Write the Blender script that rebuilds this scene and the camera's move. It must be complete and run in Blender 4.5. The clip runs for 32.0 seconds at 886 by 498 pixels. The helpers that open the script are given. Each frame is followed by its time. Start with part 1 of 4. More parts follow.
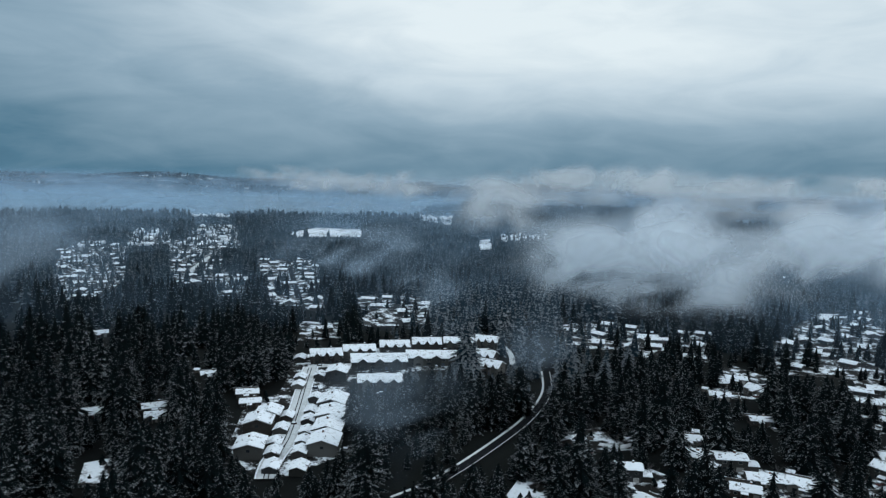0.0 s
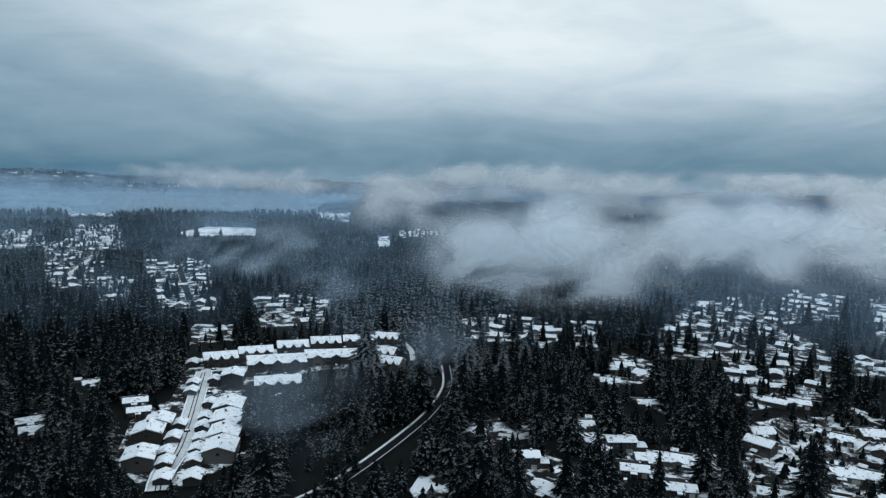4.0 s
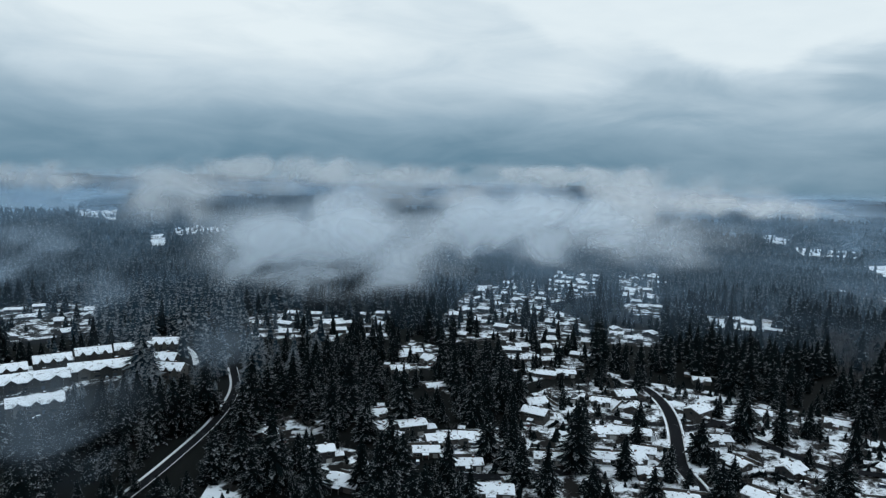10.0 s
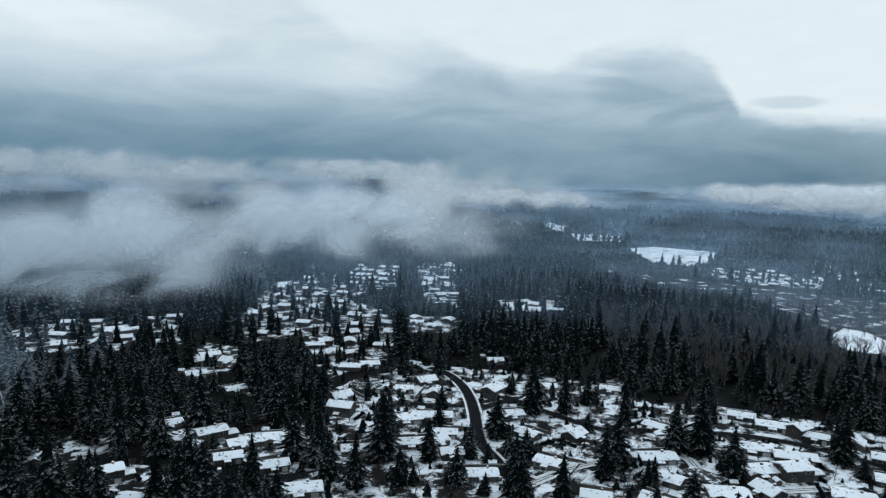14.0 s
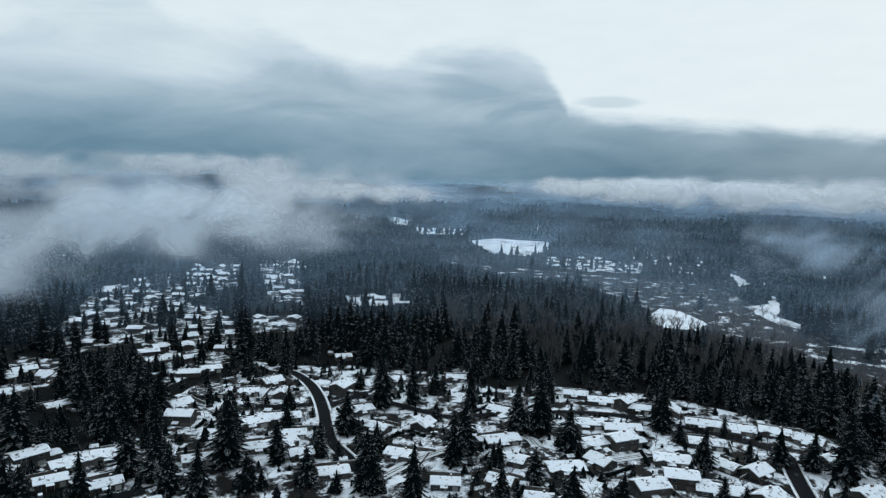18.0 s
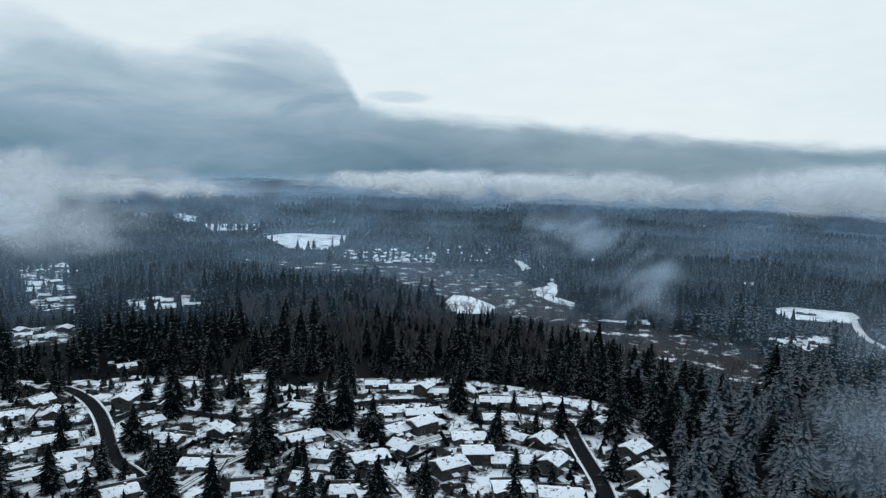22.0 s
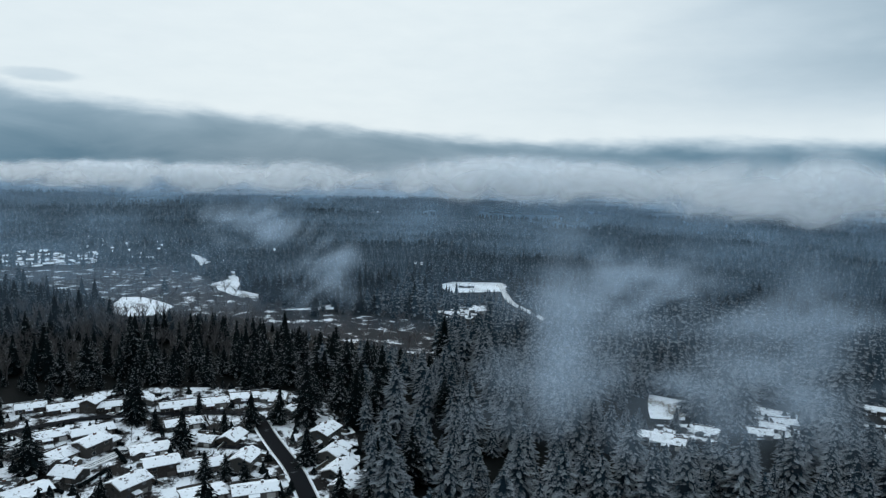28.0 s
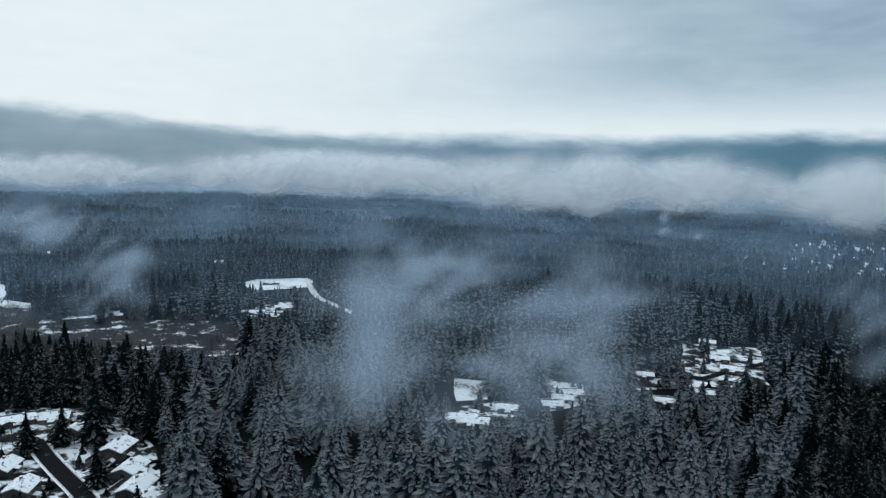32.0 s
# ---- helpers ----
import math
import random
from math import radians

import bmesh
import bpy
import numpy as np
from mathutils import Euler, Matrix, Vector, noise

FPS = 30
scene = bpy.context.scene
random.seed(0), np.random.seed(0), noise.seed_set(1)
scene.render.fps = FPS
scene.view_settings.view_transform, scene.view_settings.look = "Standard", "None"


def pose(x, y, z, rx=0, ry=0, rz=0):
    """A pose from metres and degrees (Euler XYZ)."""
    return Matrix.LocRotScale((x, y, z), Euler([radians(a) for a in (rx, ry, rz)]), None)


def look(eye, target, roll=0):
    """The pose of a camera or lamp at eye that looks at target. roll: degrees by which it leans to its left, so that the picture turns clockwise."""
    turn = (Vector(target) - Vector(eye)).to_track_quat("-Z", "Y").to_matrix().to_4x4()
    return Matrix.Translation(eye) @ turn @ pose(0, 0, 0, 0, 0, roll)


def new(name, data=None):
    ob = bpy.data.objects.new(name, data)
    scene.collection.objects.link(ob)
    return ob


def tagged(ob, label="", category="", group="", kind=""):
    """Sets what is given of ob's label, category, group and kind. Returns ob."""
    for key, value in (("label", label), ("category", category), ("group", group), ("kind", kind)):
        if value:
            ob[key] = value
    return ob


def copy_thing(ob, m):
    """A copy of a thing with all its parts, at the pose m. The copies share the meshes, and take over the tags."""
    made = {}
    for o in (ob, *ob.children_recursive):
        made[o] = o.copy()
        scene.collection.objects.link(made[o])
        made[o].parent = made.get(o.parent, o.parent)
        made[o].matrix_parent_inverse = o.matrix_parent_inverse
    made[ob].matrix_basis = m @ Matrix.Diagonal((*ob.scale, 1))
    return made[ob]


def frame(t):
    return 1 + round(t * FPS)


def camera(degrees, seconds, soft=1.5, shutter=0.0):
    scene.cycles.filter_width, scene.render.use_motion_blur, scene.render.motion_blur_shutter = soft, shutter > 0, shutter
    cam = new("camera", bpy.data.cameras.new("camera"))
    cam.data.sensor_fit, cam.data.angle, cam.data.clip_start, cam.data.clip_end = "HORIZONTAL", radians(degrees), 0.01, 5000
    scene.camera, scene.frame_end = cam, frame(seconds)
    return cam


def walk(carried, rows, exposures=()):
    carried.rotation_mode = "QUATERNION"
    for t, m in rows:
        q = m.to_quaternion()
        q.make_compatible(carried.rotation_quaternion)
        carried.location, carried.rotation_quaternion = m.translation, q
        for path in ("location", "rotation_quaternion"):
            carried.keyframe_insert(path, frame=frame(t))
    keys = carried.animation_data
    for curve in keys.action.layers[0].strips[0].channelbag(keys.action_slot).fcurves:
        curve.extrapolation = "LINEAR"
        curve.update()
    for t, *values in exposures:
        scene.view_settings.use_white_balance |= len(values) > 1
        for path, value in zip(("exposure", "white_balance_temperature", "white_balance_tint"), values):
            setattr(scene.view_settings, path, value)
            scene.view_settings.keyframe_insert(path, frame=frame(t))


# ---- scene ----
# a hovering drone that turns to the right; height and tilt stay as they are
EYE = 135.0
cam = camera(65.43, 32.0, soft=1.3)
TURN = [
    (0, 0.00), (0.5, -1.07), (1, -2.19), (1.5, -3.22), (2, -4.33), (2.5, -5.33), (3, -6.42), (3.5, -7.42),
    (5.5, -12.24), (6, -13.61), (6.5, -14.89), (7, -16.38), (7.5, -17.75), (8, -19.19), (8.5, -20.59), (9, -22.14),
    (9.5, -23.99), (10, -26.14), (10.5, -28.14), (11, -30.48), (11.5, -32.71), (12, -34.97), (12.5, -37.06), (13, -39.21),
    (13.5, -41.02), (14, -42.74), (14.5, -44.36), (16.5, -50.51), (17, -52.32), (17.5, -53.94), (18, -55.63), (18.5, -57.29),
    (19, -59.23), (19.5, -61.22), (20, -63.43), (20.5, -65.57), (21, -68.01), (21.5, -70.22), (22, -72.49), (22.5, -74.50),
    (23, -76.63), (23.5, -78.69), (24, -80.98), (24.5, -83.14), (25, -85.49), (25.5, -87.72), (27.5, -96.57), (28, -98.70),
    (28.5, -100.81), (29, -102.94), (29.5, -104.90), (30, -106.96), (30.5, -108.88), (31, -110.97), (31.5, -112.90), (32, -114.85),
]
walk(cam, [(t, pose(0, 0, EYE, 90 - 6.73, 0, a) @ pose(0, 0, 0, 0, 0, 1.92)) for t, a in TURN], exposures=[(0, -0.08, 6250, 10), (32, -0.08, 6250, 10)])

# ---- light: overcast winter sky, brightest where the cloud opens ----
def nd(tree, kind, **kw):
    n = tree.nodes.new(kind)
    for key, value in kw.items():
        n.inputs[key].default_value = value
    return n


def math_node(tree, op, a, b=None, c=None, clamp=False):
    n = tree.nodes.new("ShaderNodeMath")
    n.operation, n.use_clamp = op, clamp
    for i, v in enumerate((a, b, c)):
        if v is None:
            continue
        if isinstance(v, (int, float)):
            n.inputs[i].default_value = v
        else:
            tree.links.new(v, n.inputs[i])
    return n.outputs[0]


def ramp_node(tree, fac, stops):
    n = tree.nodes.new("ShaderNodeValToRGB")
    while len(n.color_ramp.elements) < len(stops):
        n.color_ramp.elements.new(0.5)
    for e, (p, c) in zip(n.color_ramp.elements, stops):
        e.position, e.color = p, (*c, 1)
    tree.links.new(fac, n.inputs[0])
    return n.outputs[0]


def smooth_node(tree, value, lo, hi, to_lo=0.0, to_hi=1.0):
    n = tree.nodes.new("ShaderNodeMapRange")
    n.interpolation_type = "SMOOTHSTEP"
    for key, v in (("Value", value), ("From Min", lo), ("From Max", hi), ("To Min", to_lo), ("To Max", to_hi)):
        if isinstance(v, (int, float)):
            n.inputs[key].default_value = v
        else:
            tree.links.new(v, n.inputs[key])
    return n.outputs[0]


SUN_AZIMUTH, SUN_HEIGHT = 88.0, 20.0  # degrees clockwise from +y, and above the horizon
world = bpy.data.worlds.new("winter_overcast")
scene.world = world
world.use_nodes = True
wt = world.node_tree
wt.nodes.clear()
coord = wt.nodes.new("ShaderNodeTexCoord")
sep = wt.nodes.new("ShaderNodeSeparateXYZ")
wt.links.new(coord.outputs["Generated"], sep.inputs[0])
sx, sy, sz = sep.outputs
azim = math_node(wt, "MULTIPLY", math_node(wt, "ARCTAN2", sx, sy), 180 / math.pi)  # clockwise
elev = math_node(wt, "MULTIPLY", math_node(wt, "ARCSINE", sz), 180 / math.pi)
comb = wt.nodes.new("ShaderNodeCombineXYZ")
wt.links.new(math_node(wt, "MULTIPLY", azim, 0.06), comb.inputs[0])
wt.links.new(math_node(wt, "MULTIPLY", elev, 0.20), comb.inputs[1])


def sky_noise(scale, detail, rough=0.55, distort=0.0):
    n = nd(wt, "ShaderNodeTexNoise", Scale=scale, Detail=detail, Roughness=rough, Distortion=distort)
    wt.links.new(comb.outputs[0], n.inputs["Vector"])
    return math_node(wt, "SUBTRACT", n.outputs["Fac"], 0.5)


big, mid, fine = sky_noise(0.55, 3, 0.5, 0.6), sky_noise(1.6, 5, 0.55, 0.8), sky_noise(4.5, 4)
# cloud thickness: paler upwards, darker towards the lake
rise = smooth_node(wt, elev, -1.0, 11.0, 0.40, 0.99)
west = smooth_node(wt, azim, -40.0, 4.0, 0.50, 1.0)
value = math_node(wt, "MULTIPLY", rise, west)
value = math_node(wt, "MULTIPLY", value, smooth_node(wt, azim, 8.0, 36.0, 1.0, 0.95))
value = math_node(wt, "MULTIPLY", value, smooth_node(wt, azim, 100.0, 140.0, 1.0, 0.62))
value = math_node(wt, "ADD", value, math_node(wt, "MULTIPLY", big, 0.45))
value = math_node(wt, "ADD", value, math_node(wt, "MULTIPLY", mid, 0.26))
# the opening in the cloud: its lower edge climbs towards the lake side, and it greys over beyond
EDGE = [(-40, 15.5), (20, 14.6), (30.3, 12.7), (32.1, 11.6), (34.8, 9.9), (39.4, 10.2), (43, 9.6), (44.9, 8.6), (48.5, 8.0), (51.2, 8.1), (53.7, 9.3), (57, 9.7), (60.6, 10.2),
        (62.7, 8.9), (64.4, 6.7), (65.2, 4.9), (68.3, 4.1), (72.9, 3.8), (77.5, 3.7), (84.7, 3.3), (91, 2.8), (98.8, 2.3), (105, 2.1), (117, 2.2), (128, 2.5), (141, 3.1), (150, 3.0)]
lookup = ramp_node(wt, math_node(wt, "DIVIDE", math_node(wt, "ADD", azim, 40.0), 190.0), [((a + 40) / 190, (e / 16, e / 16, e / 16)) for a, e in EDGE])
reach = math_node(wt, "SUBTRACT", elev, math_node(wt, "MULTIPLY", lookup, 16.0))
reach = math_node(wt, "ADD", reach, math_node(wt, "MULTIPLY", mid, 1.3))
reach = math_node(wt, "ADD", reach, math_node(wt, "MULTIPLY", fine, 1.0))
opening = smooth_node(wt, reach, -0.8, 0.8)
veil = math_node(wt, "MULTIPLY", smooth_node(wt, math_node(wt, "ADD", azim, math_node(wt, "MULTIPLY", mid, 30.0)), 92.0, 132.0), smooth_node(wt, elev, 3.0, 9.0))
opening = math_node(wt, "MULTIPLY", opening, math_node(wt, "SUBTRACT", 1.0, math_node(wt, "MULTIPLY", veil, 0.85)))
for ca, ce, ra, re_, depth in ((73.4, 9.1, 3.2, 0.8, 0.20), (68.4, 5.6, 3.0, 0.55, 0.40), (97.0, 8.6, 5.0, 1.0, 0.16)):
    du = math_node(wt, "DIVIDE", math_node(wt, "SUBTRACT", azim, ca), ra)
    dv = math_node(wt, "DIVIDE", math_node(wt, "SUBTRACT", elev, ce), re_)
    rr = math_node(wt, "SQRT", math_node(wt, "ADD", math_node(wt, "MULTIPLY", du, du), math_node(wt, "MULTIPLY", dv, dv)))
    rr = math_node(wt, "ADD", rr, math_node(wt, "MULTIPLY", mid, 1.2))
    opening = math_node(wt, "MULTIPLY", opening, smooth_node(wt, rr, 0.45, 1.0, 1.0 - depth, 1.0))
for ca, ce, ra, re_, depth in ((60.0, 6.8, 6.5, 3.2, 0.11), (44.0, 6.0, 9.0, 2.2, 0.08)):  # heavier heaps of cloud below its edge
    du = math_node(wt, "DIVIDE", math_node(wt, "SUBTRACT", azim, ca), ra)
    dv = math_node(wt, "DIVIDE", math_node(wt, "SUBTRACT", elev, ce), re_)
    rr = math_node(wt, "ADD", math_node(wt, "ADD", math_node(wt, "MULTIPLY", du, du), math_node(wt, "MULTIPLY", dv, dv)), math_node(wt, "MULTIPLY", mid, 1.6))
    value = math_node(wt, "SUBTRACT", value, smooth_node(wt, rr, 0.1, 1.1, depth, 0.0))
# a dark blue-grey layer low over the horizon
low = math_node(wt, "MULTIPLY", smooth_node(wt, math_node(wt, "ADD", elev, math_node(wt, "MULTIPLY", mid, 2.0)), 1.0, 4.5, 1.0, 0.0), math_node(wt, "MULTIPLY", smooth_node(wt, azim, 12.0, 48.0, 0.15, 1.0), smooth_node(wt, azim, 125.0, 90.0, 0.4, 1.0)))
value = math_node(wt, "SUBTRACT", value, math_node(wt, "MULTIPLY", low, 0.07))
value = math_node(wt, "ADD", value, math_node(wt, "MULTIPLY", opening, math_node(wt, "SUBTRACT", 0.97, value)))
value = math_node(wt, "ADD", value, math_node(wt, "MULTIPLY", fine, 0.07), clamp=True)
high = smooth_node(wt, elev, 20.0, 55.0)
value = math_node(wt, "ADD", value, math_node(wt, "MULTIPLY", high, math_node(wt, "SUBTRACT", 0.86, value)), clamp=True)
cloud = ramp_node(wt, value, [(0.0, (0.036, 0.098, 0.150)), (0.25, (0.092, 0.203, 0.288)), (0.55, (0.305, 0.428, 0.515)),
                              (0.80, (0.590, 0.700, 0.760)), (1.0, (0.840, 0.920, 0.930))])
sky = wt.nodes.new("ShaderNodeTexSky")
sky.sky_type, sky.sun_disc = "NISHITA", False
sky.sun_elevation, sky.sun_rotation = radians(SUN_HEIGHT), radians(SUN_AZIMUTH)
thin = wt.nodes.new("ShaderNodeVectorMath")
thin.operation = "SCALE"
thin.inputs["Scale"].default_value = 0.10
wt.links.new(sky.outputs[0], thin.inputs[0])
mixed = wt.nodes.new("ShaderNodeMix")
mixed.data_type = "RGBA"
mixed.inputs[0].default_value = 0.985  # cloud cover
wt.links.new(thin.outputs[0], mixed.inputs["A"])
wt.links.new(cloud, mixed.inputs["B"])
back = wt.nodes.new("ShaderNodeBackground")
wt.links.new(mixed.outputs["Result"], back.inputs[0])
wt.links.new(math_node(wt, "ADD", 1.0, math_node(wt, "MULTIPLY", high, 0.7)), back.inputs[1])
wo = wt.nodes.new("ShaderNodeOutputWorld")
wt.links.new(back.outputs[0], wo.inputs[0])

sun_data = bpy.data.lights.new("sun", "SUN")
sun_data.energy, sun_data.angle, sun_data.color = 0.9, radians(25), (1.0, 0.97, 0.94)
sun = new("sun", sun_data)
sa, sh = radians(SUN_AZIMUTH), radians(SUN_HEIGHT)
sun.matrix_world = look((0, 0, 0), (-math.sin(sa) * math.cos(sh), -math.cos(sa) * math.cos(sh), -math.sin(sh)))
scene.cycles.transparent_max_bounces = 128


# ---- materials ----
def material(name, rough=0.8, metal=0.0, spec=0.2):
    m = bpy.data.materials.new(name)
    m.use_nodes = True
    b = m.node_tree.nodes["Principled BSDF"]
    b.inputs["Roughness"].default_value, b.inputs["Metallic"].default_value = rough, metal
    b.inputs["Specular IOR Level"].default_value = spec
    return m, m.node_tree, b


def place_noise(t, scale, detail=4, rough=0.6, source="Position"):
    """Noise at real-world size, in metres."""
    if source == "Position":
        g = t.nodes.new("ShaderNodeNewGeometry").outputs["Position"]
    else:
        g = t.nodes.new("ShaderNodeTexCoord").outputs["Object"]
    n = nd(t, "ShaderNodeTexNoise", Scale=scale, Detail=detail, Roughness=rough)
    t.links.new(g, n.inputs["Vector"])
    return n.outputs["Fac"]


def mix_colour(t, fac, a, b):
    n = t.nodes.new("ShaderNodeMix")
    n.data_type = "RGBA"
    for key, v in ((0, fac), ("A", a), ("B", b)):
        if isinstance(v, tuple):
            n.inputs[key].default_value = (*v, 1)
        elif isinstance(v, (int, float)):
            n.inputs[key].default_value = v
        else:
            t.links.new(v, n.inputs[key])
    return n.outputs["Result"]


def bump_on(t, b, height, strength, distance):
    n = nd(t, "ShaderNodeBump", Strength=strength, Distance=distance)
    t.links.new(height, n.inputs["Height"])
    t.links.new(n.outputs[0], b.inputs["Normal"])


def up_facing(t):
    s = t.nodes.new("ShaderNodeSeparateXYZ")
    t.links.new(t.nodes.new("ShaderNodeNewGeometry").outputs["True Normal"], s.inputs[0])
    return math_node(t, "ABSOLUTE", s.outputs[2])


SNOW = (0.74, 0.78, 0.83)


def make_snow(name, patches, under, scale, ragged=0.35):
    """Lying snow, thin in patches where the ground shows through."""
    m, t, b = material(name, 0.7, spec=0.02)
    n1, n2 = place_noise(t, scale, 6, 0.65), place_noise(t, 0.9, 4)
    f = smooth_node(t, math_node(t, "ADD", n1, math_node(t, "MULTIPLY", math_node(t, "SUBTRACT", n2, 0.5), ragged)), patches - 0.05, patches + 0.06)
    white = mix_colour(t, n2, (0.60, 0.64, 0.69), SNOW)
    t.links.new(mix_colour(t, f, under, white), b.inputs["Base Color"])
    bump_on(t, b, n2, 0.5, 0.15)
    return m


snow_yard = make_snow("trodden_snow", 0.505, (0.014, 0.0135, 0.013), 0.07, 0.18)
snow_lots = make_snow("housing_snow", 0.54, (0.016, 0.016, 0.016), 0.10, 0.3)
snow_field = make_snow("field_snow", 0.41, (0.13, 0.115, 0.095), 0.035, 0.5)
# forest floor: near-black base holds the shade under the trees
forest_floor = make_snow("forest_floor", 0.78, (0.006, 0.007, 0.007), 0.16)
marsh_floor = make_snow("marsh_floor", 0.60, (0.014, 0.017, 0.021), 0.06)
snow_roof = make_snow("roof_snow", 0.38, (0.12, 0.12, 0.125), 0.40, 0.4)
bare_roof = make_snow("swept_roof", 0.55, (0.035, 0.038, 0.040), 0.35)


def make_needles(name, needle, lit, amount, heavy, fleck=2.2):
    """Dark needles with snow caught on the outer ends of the boughs."""
    m, t, b = material(name, 0.9, spec=0.01)
    n1, n2 = place_noise(t, fleck, 3, 0.75), place_noise(t, 0.05, 3)
    att = t.nodes.new("ShaderNodeAttribute")
    att.attribute_name = "tip"
    isl = t.nodes.new("ShaderNodeNewGeometry").outputs["Random Per Island"]
    green = mix_colour(t, n2, needle, lit)
    dust = math_node(t, "ADD", n1, math_node(t, "MULTIPLY", up_facing(t), 0.10))
    dust = math_node(t, "ADD", dust, math_node(t, "MULTIPLY", math_node(t, "SUBTRACT", att.outputs["Fac"], 0.6), 0.30))
    dust = math_node(t, "ADD", dust, math_node(t, "MULTIPLY", math_node(t, "SUBTRACT", isl, 0.5), 0.10))
    dust = math_node(t, "ADD", dust, math_node(t, "MULTIPLY", math_node(t, "SUBTRACT", n2, 0.5), 0.25))
    f = smooth_node(t, dust, 0.69 - amount, 0.80 - amount, 0.0, heavy)
    t.links.new(mix_colour(t, f, green, SNOW), b.inputs["Base Color"])
    return m


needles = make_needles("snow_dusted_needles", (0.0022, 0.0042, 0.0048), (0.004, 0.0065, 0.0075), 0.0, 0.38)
# frost flecks, over a bluish base with the mist's tone painted in
frosted = make_needles("frosted_misty_needles", (0.008, 0.017, 0.025), (0.014, 0.026, 0.037), 0.16, 0.20, 4.0)
# distance haze put into the needle colour: paler and bluer than the near firs
hazed_needles = make_needles("hazed_needles", (0.008, 0.015, 0.020), (0.016, 0.026, 0.033), 0.10, 0.17, 0.6)
bark, t_, b_ = material("bark", 0.95, spec=0.02)
t_.links.new(mix_colour(t_, place_noise(t_, 2.0), (0.035, 0.028, 0.022), (0.09, 0.075, 0.06)), b_.inputs["Base Color"])
twigs, t_, b_ = material("bare_twigs", 0.95, spec=0.02)
t_.links.new(mix_colour(t_, place_noise(t_, 0.4), (0.030, 0.029, 0.030), (0.115, 0.112, 0.116)), b_.inputs["Base Color"])
asphalt, t_, b_ = material("wet_asphalt", 0.9, spec=0.015)
n_ = place_noise(t_, 0.22, 6, 0.7)
t_.links.new(mix_colour(t_, smooth_node(t_, n_, 0.60, 0.80, 0.0, 0.35), (0.010, 0.011, 0.013), (0.42, 0.45, 0.48)), b_.inputs["Base Color"])
slush, t_, b_ = material("slush", 0.6)
t_.links.new(mix_colour(t_, place_noise(t_, 0.5, 5), (0.20, 0.21, 0.22), (0.75, 0.79, 0.82)), b_.inputs["Base Color"])
kerb_mat, t_, b_ = material("kerb_concrete", 0.85)
t_.links.new(mix_colour(t_, place_noise(t_, 1.2, 4), (0.25, 0.25, 0.25), (0.6, 0.62, 0.64)), b_.inputs["Base Color"])
water, t_, b_ = material("lake_water", 0.08)
b_.inputs["Base Color"].default_value = (0.02, 0.035, 0.04, 1)
b_.inputs["Specular IOR Level"].default_value = 0.5
bump_on(t_, b_, place_noise(t_, 0.06, 4), 0.12, 0.5)


def make_paint(name, colours, rough=0.85):
    """House paint that differs from copy to copy, with weather streaks."""
    m, t, b = material(name, rough, spec=0.05)
    rnd = t.nodes.new("ShaderNodeObjectInfo").outputs["Random"]
    r = t.nodes.new("ShaderNodeValToRGB")
    r.color_ramp.interpolation = "CONSTANT"
    while len(r.color_ramp.elements) < len(colours):
        r.color_ramp.elements.new(0.5)
    for i, (e, c) in enumerate(zip(r.color_ramp.elements, colours)):
        e.position, e.color = i / len(colours), (*c, 1)
    t.links.new(rnd, r.inputs[0])
    n = place_noise(t, 1.1, 5)
    t.links.new(mix_colour(t, math_node(t, "MULTIPLY", n, 0.5), r.outputs[0], (0.10, 0.10, 0.10)), b.inputs["Base Color"])
    w = nd(t, "ShaderNodeTexWave", Scale=2.6)
    w.bands_direction = "Z"
    g = t.nodes.new("ShaderNodeTexCoord").outputs["Object"]
    t.links.new(g, w.inputs["Vector"])
    bump_on(t, b, w.outputs["Fac"], 0.4, 0.03)
    return m


siding = make_paint("house_siding", [(0.035, 0.033, 0.031), (0.021, 0.017, 0.015), (0.059, 0.059, 0.056), (0.014, 0.016, 0.019), (0.025, 0.021, 0.017), (0.105, 0.105, 0.101), (0.019, 0.021, 0.019)])
trim_mat = make_paint("house_trim", [(0.45, 0.45, 0.44), (0.08, 0.07, 0.065), (0.25, 0.245, 0.235)])
door_mat = make_paint("door_paint", [(0.10, 0.03, 0.025), (0.05, 0.07, 0.10), (0.30, 0.28, 0.25)])
brick_mat = make_paint("chimney_brick", [(0.16, 0.08, 0.06), (0.13, 0.10, 0.09)])
fence_mat = make_paint("weathered_fence", [(0.07, 0.06, 0.05), (0.10, 0.09, 0.08)], 0.9)
glass, t_, b_ = material("window_glass", 0.08)
b_.inputs["Base Color"].default_value = (0.02, 0.025, 0.03, 1)
b_.inputs["Specular IOR Level"].default_value = 0.6
car_paint = make_paint("car_paint", [(0.02, 0.02, 0.025), (0.25, 0.26, 0.27), (0.10, 0.02, 0.02), (0.03, 0.05, 0.09), (0.5, 0.5, 0.5)], 0.3)
tyre_mat, t_, b_ = material("tyre_rubber", 0.9)
b_.inputs["Base Color"].default_value = (0.015, 0.015, 0.015, 1)


